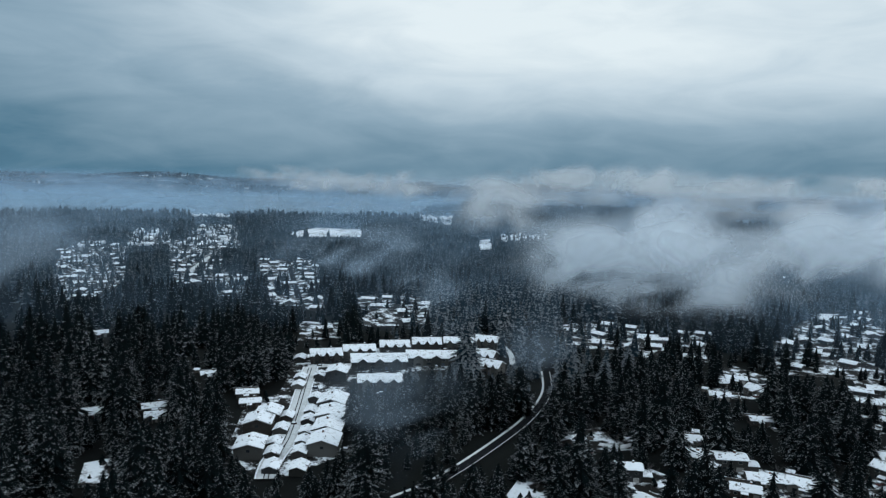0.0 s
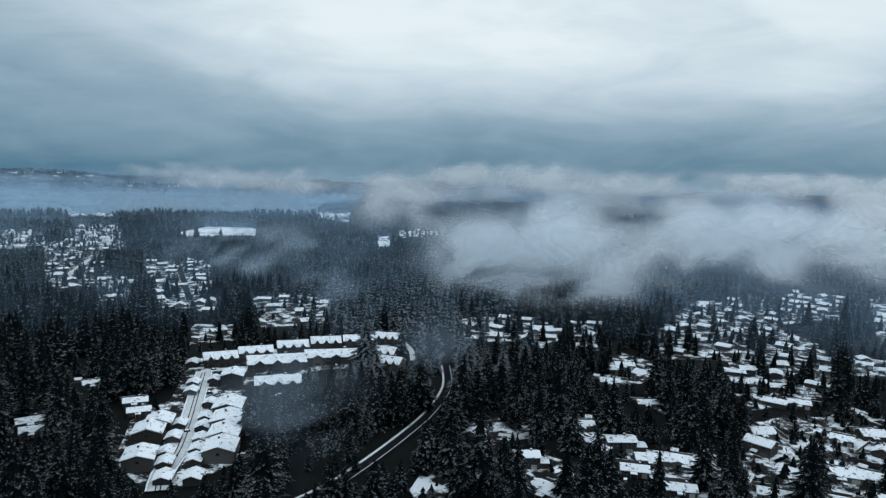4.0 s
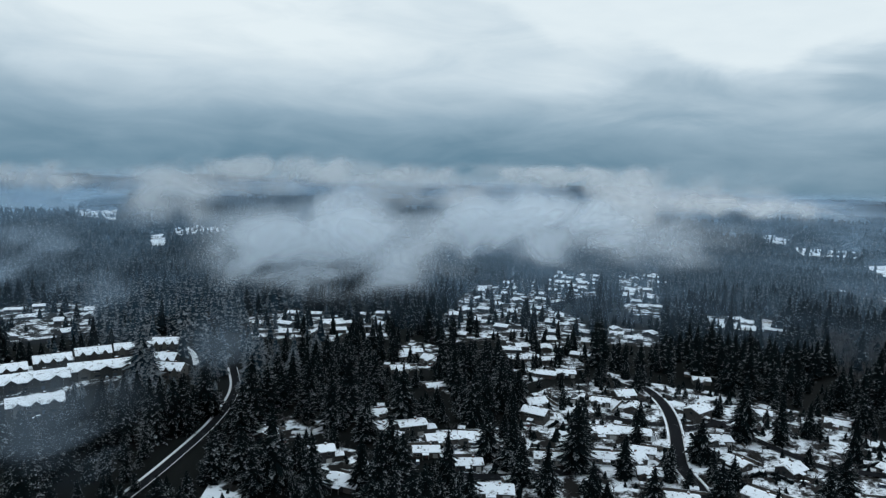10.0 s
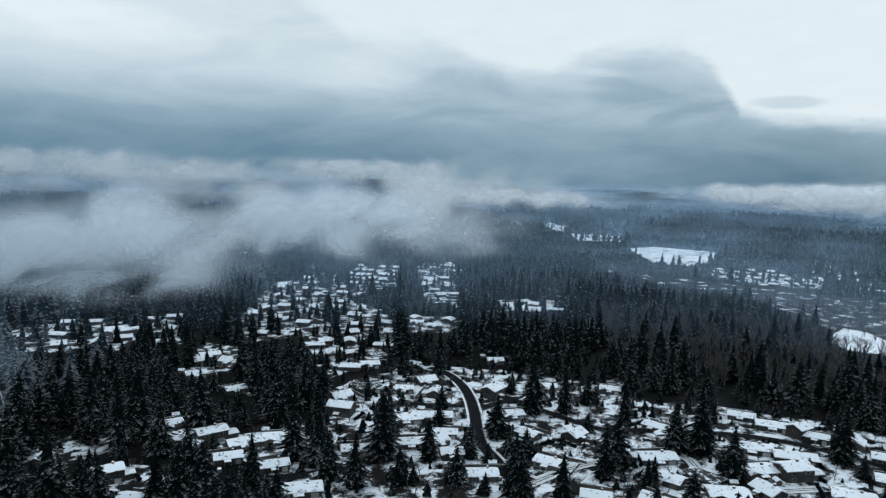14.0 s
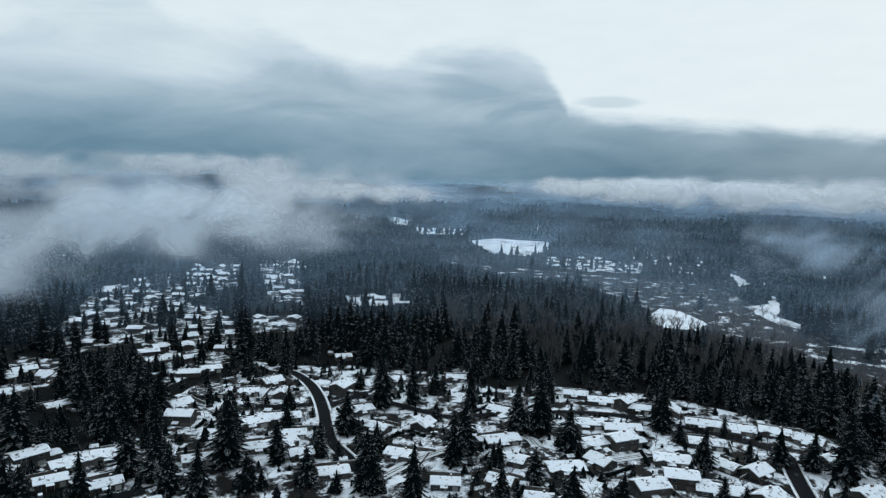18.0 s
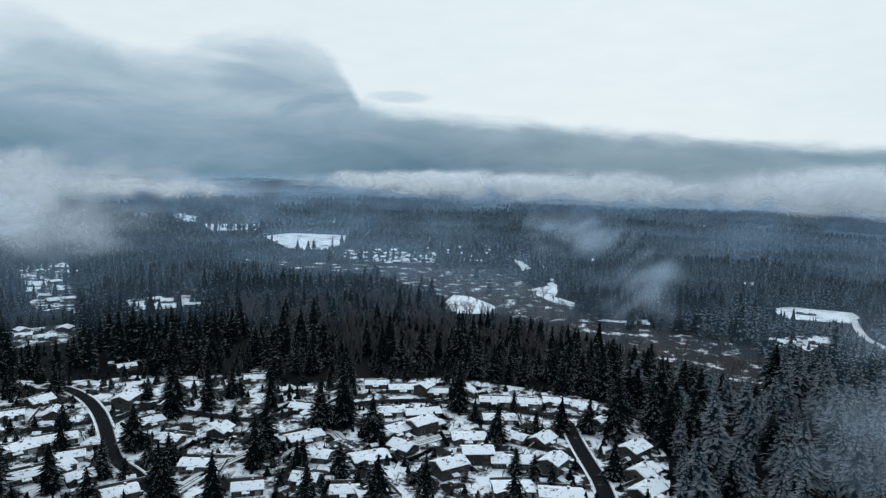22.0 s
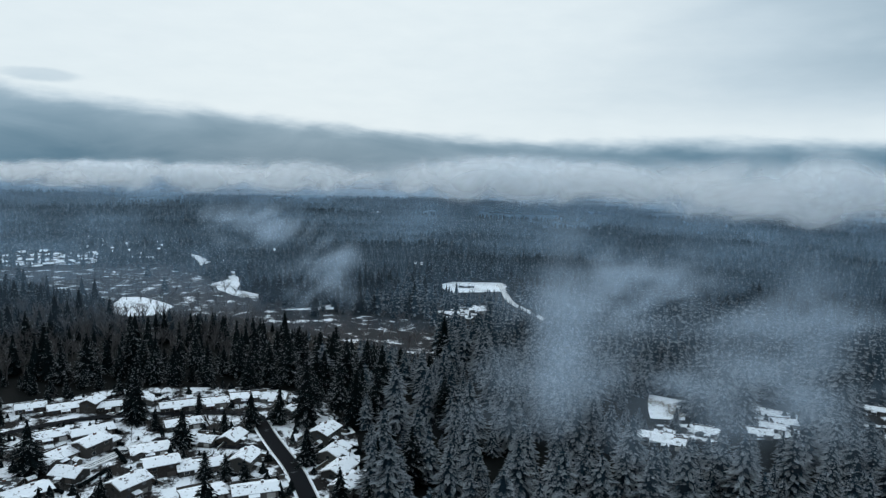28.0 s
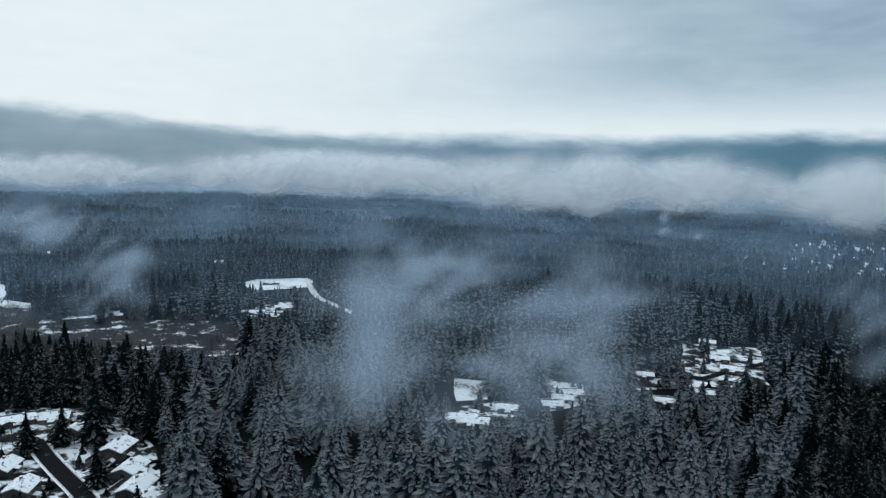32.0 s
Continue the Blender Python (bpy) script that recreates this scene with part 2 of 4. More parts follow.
def make_mist(name, strength, grain, tint, ragged=4.0, detail=4, fill=0.62):
    """A thin sheet of cloud, mist or haze: lit from both sides, billowing and torn towards its rim."""
    m = bpy.data.materials.new(name)
    m.use_nodes = True
    t = m.node_tree
    t.nodes.clear()
    uv = t.nodes.new("ShaderNodeUVMap")
    uv.uv_map = "rim"
    dot = t.nodes.new("ShaderNodeVectorMath")
    dot.operation = "DOT_PRODUCT"
    t.links.new(uv.outputs[0], dot.inputs[0]), t.links.new(uv.outputs[0], dot.inputs[1])
    plan = t.nodes.new("ShaderNodeUVMap")
    plan.uv_map = "billow"
    n = nd(t, "ShaderNodeTexNoise", Scale=grain, Detail=detail, Roughness=0.5, Distortion=0.6)
    t.links.new(plan.outputs[0], n.inputs["Vector"])
    body = math_node(t, "MULTIPLY_ADD", math_node(t, "SUBTRACT", n.outputs["Fac"], 0.5), ragged, fill)
    body = math_node(t, "SUBTRACT", body, math_node(t, "MULTIPLY", dot.outputs["Value"], 1.0))
    rim = smooth_node(t, dot.outputs["Value"], 0.15, 1.3, 1.0, 0.0)
    soft = math_node(t, "MULTIPLY", smooth_node(t, body, -0.15, 1.3), rim)
    att = t.nodes.new("ShaderNodeAttribute")
    att.attribute_name = "dense"
    a = math_node(t, "MULTIPLY", soft, math_node(t, "MULTIPLY", att.outputs["Fac"], strength), clamp=True)
    d, tl, tr = (t.nodes.new("ShaderNodeBsdf" + k) for k in ("Diffuse", "Translucent", "Transparent"))
    for s in (d, tl):
        s.inputs["Color"].default_value = (*tint, 1)
    half, mix = t.nodes.new("ShaderNodeMixShader"), t.nodes.new("ShaderNodeMixShader")
    t.links.new(d.outputs[0], half.inputs[1]), t.links.new(tl.outputs[0], half.inputs[2])
    t.links.new(a, mix.inputs[0]), t.links.new(tr.outputs[0], mix.inputs[1]), t.links.new(half.outputs[0], mix.inputs[2])
    out = t.nodes.new("ShaderNodeOutputMaterial")
    t.links.new(mix.outputs[0], out.inputs[0])
    return m


# bluish tints put overcast light and distant air into these sheets' colour
mist = make_mist("low_mist", 0.36, 1.2, (0.78, 0.86, 0.94), 3.4, 4, 0.85)
wisp = make_mist("thin_wisp", 0.27, 1.5, (0.62, 0.78, 0.95), 5.0, 4)
bank = make_mist("cloud_bank", 0.45, 0.8, (0.86, 0.91, 0.96), 3.0, 4, 0.85)
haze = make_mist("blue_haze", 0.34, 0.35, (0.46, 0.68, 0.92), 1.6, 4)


# ---- mesh tools ----
def mesh_of(name, verts, faces, mats, index=None):
    """A mesh from arrays: faces is an (n, 3) or (n, 4) array."""
    verts, faces = np.asarray(verts, np.float32), np.asarray(faces, np.int32)
    me = bpy.data.meshes.new(name)
    k = faces.shape[1]
    me.vertices.add(len(verts)), me.loops.add(faces.size), me.polygons.add(len(faces))
    me.vertices.foreach_set("co", verts.ravel())
    me.loops.foreach_set("vertex_index", faces.ravel())
    me.polygons.foreach_set("loop_start", np.arange(0, faces.size, k, dtype=np.int32))
    me.polygons.foreach_set("loop_total", np.full(len(faces), k, np.int32))
    if index is not None:
        me.polygons.foreach_set("material_index", np.asarray(index, np.int32))
    me.update()
    for m in (mats if isinstance(mats, (list, tuple)) else [mats]):
        me.materials.append(m)
    return me


def part(name, bm, mat, parent, label=""):
    me = bpy.data.meshes.new(name)
    bm.to_mesh(me)
    bm.free()
    me.materials.append(mat)
    ob = new(name, me)
    ob.parent = parent
    return tagged(ob, label)


def box(x0, x1, y0, y1, z0, z1, bm=None):
    bm = bm or bmesh.new()
    v = [bm.verts.new((x, y, z)) for z in (z0, z1) for x, y in ((x0, y0), (x1, y0), (x1, y1), (x0, y1))]
    for f in ((3, 2, 1, 0), (4, 5, 6, 7), (0, 1, 5, 4), (1, 2, 6, 5), (2, 3, 7, 6), (3, 0, 4, 7)):
        bm.faces.new([v[i] for i in f])
    return bm


def prism(profile, x0, x1, bm=None):
    """A closed profile in y and z, drawn out along x."""
    bm = bm or bmesh.new()
    a, b = ([bm.verts.new((x, y, z)) for y, z in profile] for x in (x0, x1))
    n = len(profile)
    bm.faces.new(a[::-1]), bm.faces.new(b)
    for i in range(n):
        bm.faces.new((a[i], a[(i + 1) % n], b[(i + 1) % n], b[i]))
    return bm


def inside(poly, x, y):
    hit = np.zeros(np.shape(x), bool)
    for (x0, y0), (x1, y1) in zip(poly, poly[1:] + poly[:1]):
        if y0 != y1:
            hit ^= ((y0 > y) != (y1 > y)) & (x < (x1 - x0) * (y - y0) / (y1 - y0) + x0)
    return hit


def smoothstep(a, b, v):
    u = np.clip((v - a) / (b - a), 0, 1)
    return u * u * (3 - 2 * u)


def ground_height(x, y):
    """The plateau, the lake basin to the west and the hills beyond."""
    d, az = np.hypot(x, y), np.degrees(np.arctan2(x, y))
    lake = smoothstep(2, -5, az) * smoothstep(1790, 1880, d) * smoothstep(3500, 3380, d) * smoothstep(-100, -80, az)
    hill = smoothstep(np.where(az < 2, 3450, 2850), 4600, d) * (20 + 12 * np.sin(az * 0.21) + 8 * np.sin(az * 0.63 + d * 0.002))
    roll = smoothstep(700, 1600, d) * 5 * (np.sin(x * 0.0041 + 1) * np.sin(y * 0.0037) - 0.3)
    return (hill + roll) * (1 - lake) - 9 * lake


# ---- plan, in metres; the camera hovers over the origin ----
CLEARINGS = {
    "townhouse_yard": [(-97, 457), (-104, 476), (-80, 480), (-60, 492), (-36, 506), (-10, 517), (15, 523), (44, 526), (35, 477), (1, 448), (-55, 425), (-55, 395), (-43, 305), (-63, 285), (-82, 285), (-98, 314), (-106, 362), (-95, 394)],
    "parkway_yard": [(64, 332), (73, 349), (86, 354), (104, 342), (97, 325), (79, 323)],
    "parkway_yard_b": [(119, 335), (138, 330), (133, 307), (113, 309)],
    "parkway_yard_c": [(79, 299), (97, 307), (108, 296), (103, 272), (86, 261), (77, 275)],
    "glade_yard_b": [(175, 437), (197, 459), (221, 452), (206, 421), (178, 415)],
    "court_yard": [(136, 298), (144, 311), (163, 303), (183, 299), (183, 280), (165, 247), (135, 203), (117, 209), (139, 267)],
    "avenue_yard": [(195, 299), (226, 336), (258, 349), (273, 345), (307, 359), (314, 333), (325, 318), (340, 297), (309, 265), (272, 245), (261, 215), (220, 174), (135, 203), (174, 262)],
    "avenue_yard_b": [(338, 273), (360, 271), (331, 245), (351, 235), (251, 164), (222, 174), (290, 219)],
    "shrub_yard": [(30, 273), (40, 296), (49, 293), (46, 274), (36, 249)],
    "east_yard": [(288, 277), (338, 305), (351, 277), (362, 253), (384, 245), (361, 205), (375, 197), (392, 173), (415, 115), (415, 49), (400, 19), (362, 2), (288, -5), (205, 92), (151, 171), (197, 215)],
    "south_yard": [(395, 116), (410, 105), (410, 79), (413, 48), (404, 26), (381, 4), (349, -7), (307, -13), (240, -10), (246, 74)],
    "mid_housing_a": [(264, 542), (371, 677), (456, 719), (552, 701), (490, 601), (399, 575), (391, 500), (337, 416), (296, 375), (254, 387), (282, 457), (237, 465)],
    "mid_housing_b": [(610, 712), (644, 683), (471, 492), (450, 510)],
    "mid_housing_c": [(645, 1417), (701, 1415), (457, 864), (412, 871)],
    "mid_housing_d": [(522, 480), (580, 438), (536, 406), (488, 439)],
    "mid_housing_e": [(108, 603), (132, 609), (188, 584), (173, 522), (125, 515), (96, 523)],
    "mid_housing_f": [(193, 477), (210, 489), (223, 457), (203, 411), (174, 406)],
    "mid_housing_g": [(270, 439), (330, 461), (267, 364), (240, 359), (247, 392)],
    "mid_housing_h": [(162, 560), (188, 572), (170, 506), (149, 497)],
    "west_housing_a": [(-528, 934), (-578, 1103), (-470, 1017), (-344, 737), (-332, 642), (-350, 612)],
    "west_housing_b": [(-456, 1142), (-398, 1209), (-283, 882), (-223, 762), (-292, 729)],
    "west_housing_c": [(-256, 944), (-178, 964), (-110, 639), (-161, 644)],
    "west_housing_d": [(-85, 701), (-49, 724), (-16, 714), (-10, 583), (-66, 565)],
    "west_housing_e": [(-121, 578), (-87, 578), (-79, 525), (-107, 512)],
    "west_housing_f": [(-504, 1377), (-423, 1409), (-315, 1062), (-366, 1011)],
    "west_housing_g": [(-564, 1257), (-510, 1277), (-435, 1089), (-477, 1015)],
    "west_housing_h": [(-274, 812), (-236, 821), (-199, 681), (-226, 676)],
    "west_housing_i": [(-186, 905), (-158, 886), (-115, 625), (-126, 624)],
    "west_housing_j": [(-674, 1842), (-590, 1888), (-508, 1645), (-594, 1604)],
    "mid_housing_i": [(535, 750), (588, 722), (504, 625), (476, 656)],
    "mid_housing_j": [(389, 465), (431, 445), (385, 398), (352, 422)],
    "mid_housing_k": [(640, 740), (674, 700), (453, 468), (513, 583)],
    "mid_housing_n": [(210, 588), (236, 587), (199, 490), (176, 492)],
    "west_field": [(-296, 1331), (-270, 1455), (-175, 1464), (-156, 1311), (-273, 1251)],
    "school_field": [(67, 1342), (96, 1374), (85, 1177), (63, 1154)],
    "school_yard": [(122, 1480), (231, 1519), (212, 1390), (110, 1335)],
    "far_street": [(-66, 1964), (22, 1915), (20, 1646), (-59, 1755)],
    "corner_yard": [(-147, 267), (-153, 290), (-143, 299), (-137, 283), (-141, 269)],
    "valley_field": [(1107, 700), (1186, 686), (1213, 580), (1086, 521), (989, 508), (961, 555)],
    "valley_sheds": [(969, 487), (1031, 427), (1031, 333), (931, 304), (887, 366), (915, 450)],
    "valley_housing": [(1273, 447), (1244, 351), (1129, 253), (995, 222), (935, 285), (1031, 351)],
    "bend_field": [(1044, 217), (1008, 192), (946, 167), (911, 173), (967, 193)],
    "river_field": [(767, 138), (806, 123), (860, 129), (863, 120), (737, 102), (711, 81), (686, 77), (706, 106)],
    "marsh_field": [(625, 197), (694, 206), (692, 185), (648, 146), (616, 149), (605, 176)],
    "farm_field": [(778, -118), (798, -134), (793, -192), (770, -196), (733, -181), (725, -116)],
    "farm_yard": [(632, -93), (650, -121), (664, -148), (632, -141), (598, -117), (607, -92)],
    "lane_field": [(648, 19), (662, 4), (636, 3), (635, 50)],
    "wood_field": [(387, -190), (374, -208), (341, -191), (348, -171)],
    "wood_yard": [(337, -167), (335, -207), (314, -196), (311, -171), (318, -158)],
    "glade_yard": [(367, -244), (347, -263), (317, -243), (314, -214), (343, -231)],
    "hill_yard": [(411, -404), (378, -459), (308, -378), (317, -336), (327, -287), (353, -314), (358, -354)],
    "far_town": [(851, -956), (982, -1210), (1060, -1433), (987, -1556), (618, -983), (648, -896), (741, -846)],
    "north_glade": [(516, 467), (577, 435), (530, 399), (494, 432)],
    "far_glade": [(1464, 1185), (1396, 1048), (1269, 961), (1256, 1008)],
    "far_glade_b": [(1239, 930), (1303, 828), (1196, 767), (1127, 824)],
    "far_glade_c": [(1556, 786), (1539, 739), (1390, 673), (1392, 705)],
}
SCRUB = {
    "alder_wood": [(530, 399), (608, 285), (618, 175), (552, 49), (454, 72), (446, 164), (422, 218), (438, 301)],
    "marsh": [(830, 585), (854, 452), (869, 351), (900, 208), (805, 144), (672, 74), (622, 2), (591, -85), (469, -73), (509, -28), (539, 18), (603, 81), (618, 136), (691, 221), (792, 350), (773, 464)],
}
ROADS = {
    "avenue": (6.2, [(302, 337), (303, 321), (295, 299), (282, 278), (267, 259), (251, 241), (237, 224), (229, 207), (222, 194), (215, 177)]),
    "side_lane": (5.5, [(268, 263), (279, 260), (303, 260)]),
    "side_street": (5.5, [(272, 269), (260, 275), (246, 290)]),
    "lower_street": (6, [(134, 257), (151, 248), (176, 242), (199, 236)]),
    "cul_de_sac": (6, [(209, 181), (260, 177), (303, 154), (280, 128), (292, 116), (314, 101), (331, 90)]),
    "ridge_road": (5.5, [(299, 279), (300, 205), (311, 190), (351, 151), (368, 113), (369, 56), (364, 44)]),
    "south_street": (7, [(363, 41), (340, 34), (318, 26), (297, 18), (275, 12), (247, 5)]),
    "south_lane": (5, [(308, 21), (320, 31), (323, 45), (326, 62), (335, 86)]),
    "townhouse_street": (7.5, [(-85, 445), (-81, 405), (-76, 358), (-73, 321), (-74, 296), (-72, 280)]),
    "townhouse_drive": (6, [(-87, 445), (-63, 452), (-18, 467), (34, 492)]),
    "parkway": (4.5, [(-16, 265), (-2, 279), (15, 303), (36, 337), (49, 361), (61, 390), (68, 416), (72, 452)]),
    "upper_parkway": (4, [(72, 452), (80, 481), (83, 546), (75, 596)]),
    "townhouse_loop": (4, [(30, 502), (46, 515), (52, 495), (51, 466)]),
    "parkway_loop": (4, [(81, 330), (91, 327), (102, 335), (102, 346)]),
    "west_street": (6, [(-276, 1200), (-216, 954), (-178, 811), (-142, 676)]),
    "west_lane": (6, [(-304, 819), (-325, 956)]),
    "farm_lane": (7, [(781, -189), (727, -181), (671, -175), (630, -181), (589, -186)]),
    "hill_road": (6, [(345, -421), (340, -383), (333, -348), (348, -344)]),
}
HOUSES = {
    "parkway houses": [("g", 68, 329, 58, 8), ("s", 120, 312, -41, 15), ("r", 146, 293, -11, 15), ("r", 162, 288, -29, 15), ("s", 86, 294, -6, 11), ("g", 88, 265, -48, 14), ("r", 133, 282, -20, 11), ("r", 197, 445, -14, 13), ("g", 202, 423, -56, 13), ("r", 128, 337, -6, 9), ("g", 207, 301, -55, 13), ("r", 260, 404, -23, 13), ("r", 271, 404, -24, 11), ("r", 142, 235, -28, 17), ("r", 178, 368, -6, 10), ("r", 172, 409, -13, 12)],
    "avenue houses": [("f", 242, 323, -34, 14), ("r", 272, 363, -27, 12), ("r", 183, 254, -31, 13), ("r", 348, 319, -37, 11), ("r", 379, 159, -67, 14), ("r", 325, 181, -86, 10), ("g", 315, 169, -132, 8), ("r", 289, 159, -36, 17), ("g", 279, 314, -12, 12), ("g", 268, 292, 37, 10), ("r", 258, 309, -40, 10), ("r", 242, 264, -38, 18), ("r", 227, 271, -25, 17), ("r", 230, 243, -43, 12), ("g", 220, 238, -3, 10), ("r", 209, 244, -31, 14), ("g", 295, 271, 13, 13), ("r", 277, 240, -24, 12), ("r", 263, 216, -86, 11), ("r", 332, 259, -52, 9), ("g", 281, 201, 6, 11), ("r", 359, 232, -57, 12), ("s", 278, 173, -58, 8), ("r", 244, 187, -73, 13), ("r", 233, 154, -57, 10), ("r", 211, 198, -37, 13), ("r", 216, 223, -34, 8), ("r", 384, 423, -42, 9), ("r", 380, 441, -41, 8)],
    "hillside houses": [("g", 220, 321, -4, 12), ("s", 137, 309, -4, 14), ("r", 145, 262, -19, 9)],
    "forest houses": [("r", -152, 358, 28, 13), ("r", -146, 345, 23, 11), ("r", -180, 347, 27, 10), ("r", -143, 418, 24, 9), ("r", -110, 385, 16, 10), ("r", -104, 370, 16, 8), ("r", -257, 508, 27, 9)],
    "wood houses": [("r", 311, -165, -123, 16), ("r", 322, -193, -121, 13), ("r", 319, -220, -115, 8), ("r", 332, -243, -106, 12), ("r", 326, -232, -125, 10), ("r", 348, -312, -127, 10), ("r", 402, -423, -136, 12), ("r", 302, -287, -129, 12), ("r", 305, -322, -131, 11), ("r", 363, -393, -127, 15), ("r", 338, -382, -139, 17)],
    "valley houses": [("r", 762, -145, -101, 32), ("r", 626, -131, -102, 16), ("r", 611, -104, -100, 13), ("r", 317, -161, -117, 19), ("r", 931, -113, -97, 17), ("r", 1993, -105, -93, 26), ("r", 1070, 97, -85, 20), ("r", 940, 154, -81, 16)],
    "south street houses": [("r", 382, 68, -75, 19), ("r", 390, 51, -78, 15), ("g", 388, 34, -100, 13), ("g", 367, 23, -26, 11), ("r", 329, 63, -109, 14), ("g", 331, 49, -22, 12), ("r", 300, 58, -71, 19), ("g", 301, 39, -18, 12), ("r", 273, 52, -67, 19), ("r", 275, 32, -77, 19), ("g", 330, 5, -29, 14), ("g", 311, 0, -30, 13), ("g", 292, -2, -30, 14), ("g", 272, -5, -31, 12), ("r", 351, 9, -94, 12)],
    "rim houses": [("r", 378, 141, -65, 19), ("g", 378, 128, -11, 10), ("r", 379, 120, -72, 8), ("g", 387, 104, 10, 10), ("r", 378, 84, -72, 19), ("r", 338, 135, -60, 19), ("r", 343, 117, -56, 19), ("r", 351, 76, -68, 17), ("r", 313, 122, -31, 19), ("s", 323, 110, -31, 19), ("r", 319, 84, -67, 17), ("s", 298, 74, -66, 15), ("r", 279, 120, -47, 19), ("g", 280, 82, -39, 16), ("g", 296, 110, -110, 12), ("f", 286, 134, -90, 15), ("r", 272, 145, -82, 16), ("g", 249, 136, -81, 11), ("r", 245, 116, -65, 11), ("r", 248, 106, -47, 12)],
}
TOWNHOUSES = {
    "townhouse units": [("t", -58, 370, 89, 16), ("t", -56, 350, 89, 16), ("t", -54, 331, 89, 15), ("t", -53, 313, 90, 15), ("t", -64, 425, 89, 14), ("t", -88, 348, 94, 12), ("t", -90, 336, 95, 14), ("t", -86, 306, 96, 14)],
    "townhouse rows": [("w", -78, 462, 15, 21), ("w", -57, 477, 12, 22), ("w", -33, 491, 9, 21), ("w", -10, 502, 6, 21), ("w", 14, 508, 3, 22), ("w", 36, 514, -14, 17), ("w", -41, 454, 10, 36), ("w", -3, 468, 5, 39), ("w", 31, 473, -24, 18), ("w", 34, 448, -29, 17), ("w", -36, 409, 8, 26)],
    "garages": [("c", -75, 423, 88, 8), ("c", -70, 381, 88, 7), ("c", -68, 359, 89, 7), ("c", -67, 346, 89, 7), ("c", -65, 330, 89, 8), ("c", -64, 318, 89, 7), ("c", -63, 306, 90, 7), ("c", -86, 417, 90, 7), ("c", -84, 402, 90, 6), ("c", -79, 350, 91, 8), ("c", -78, 333, 91, 7), ("c", -77, 315, 92, 7), ("c", -75, 304, 92, 7), ("c", -95, 460, 90, 9), ("c", -72, 289, 92, 9), ("c", -60, 289, 90, 9)],
}
TREES = {
    "firs among the avenue yards": [(163, 253, 24), (194, 249, 31), (124, 242, 30), (102, 250, 35), (60, 275, 36), (221, 216, 17), (254, 230, 18), (328, 227, 21), (93, 259, 25), (73, 260, 27), (54, 342, 18)],
    "firs among the ridge yards": [(291, 237, 36), (307, 227, 28), (321, 197, 25), (313, 150, 34), (299, 127, 26), (253, 164, 26), (210, 178, 28), (215, 158, 25), (188, 240, 36), (161, 252, 30), (374, 109, 17), (227, 222, 16), (265, 88, 15), (313, 360, 24), (239, 208, 17), (305, 328, 17), (293, 201, 12)],
    "firs by the south street": [(349, 42, 20), (353, 29, 20), (350, 15, 35), (358, 101, 28), (324, 71, 21), (364, 71, 15), (348, 89, 13)],
}
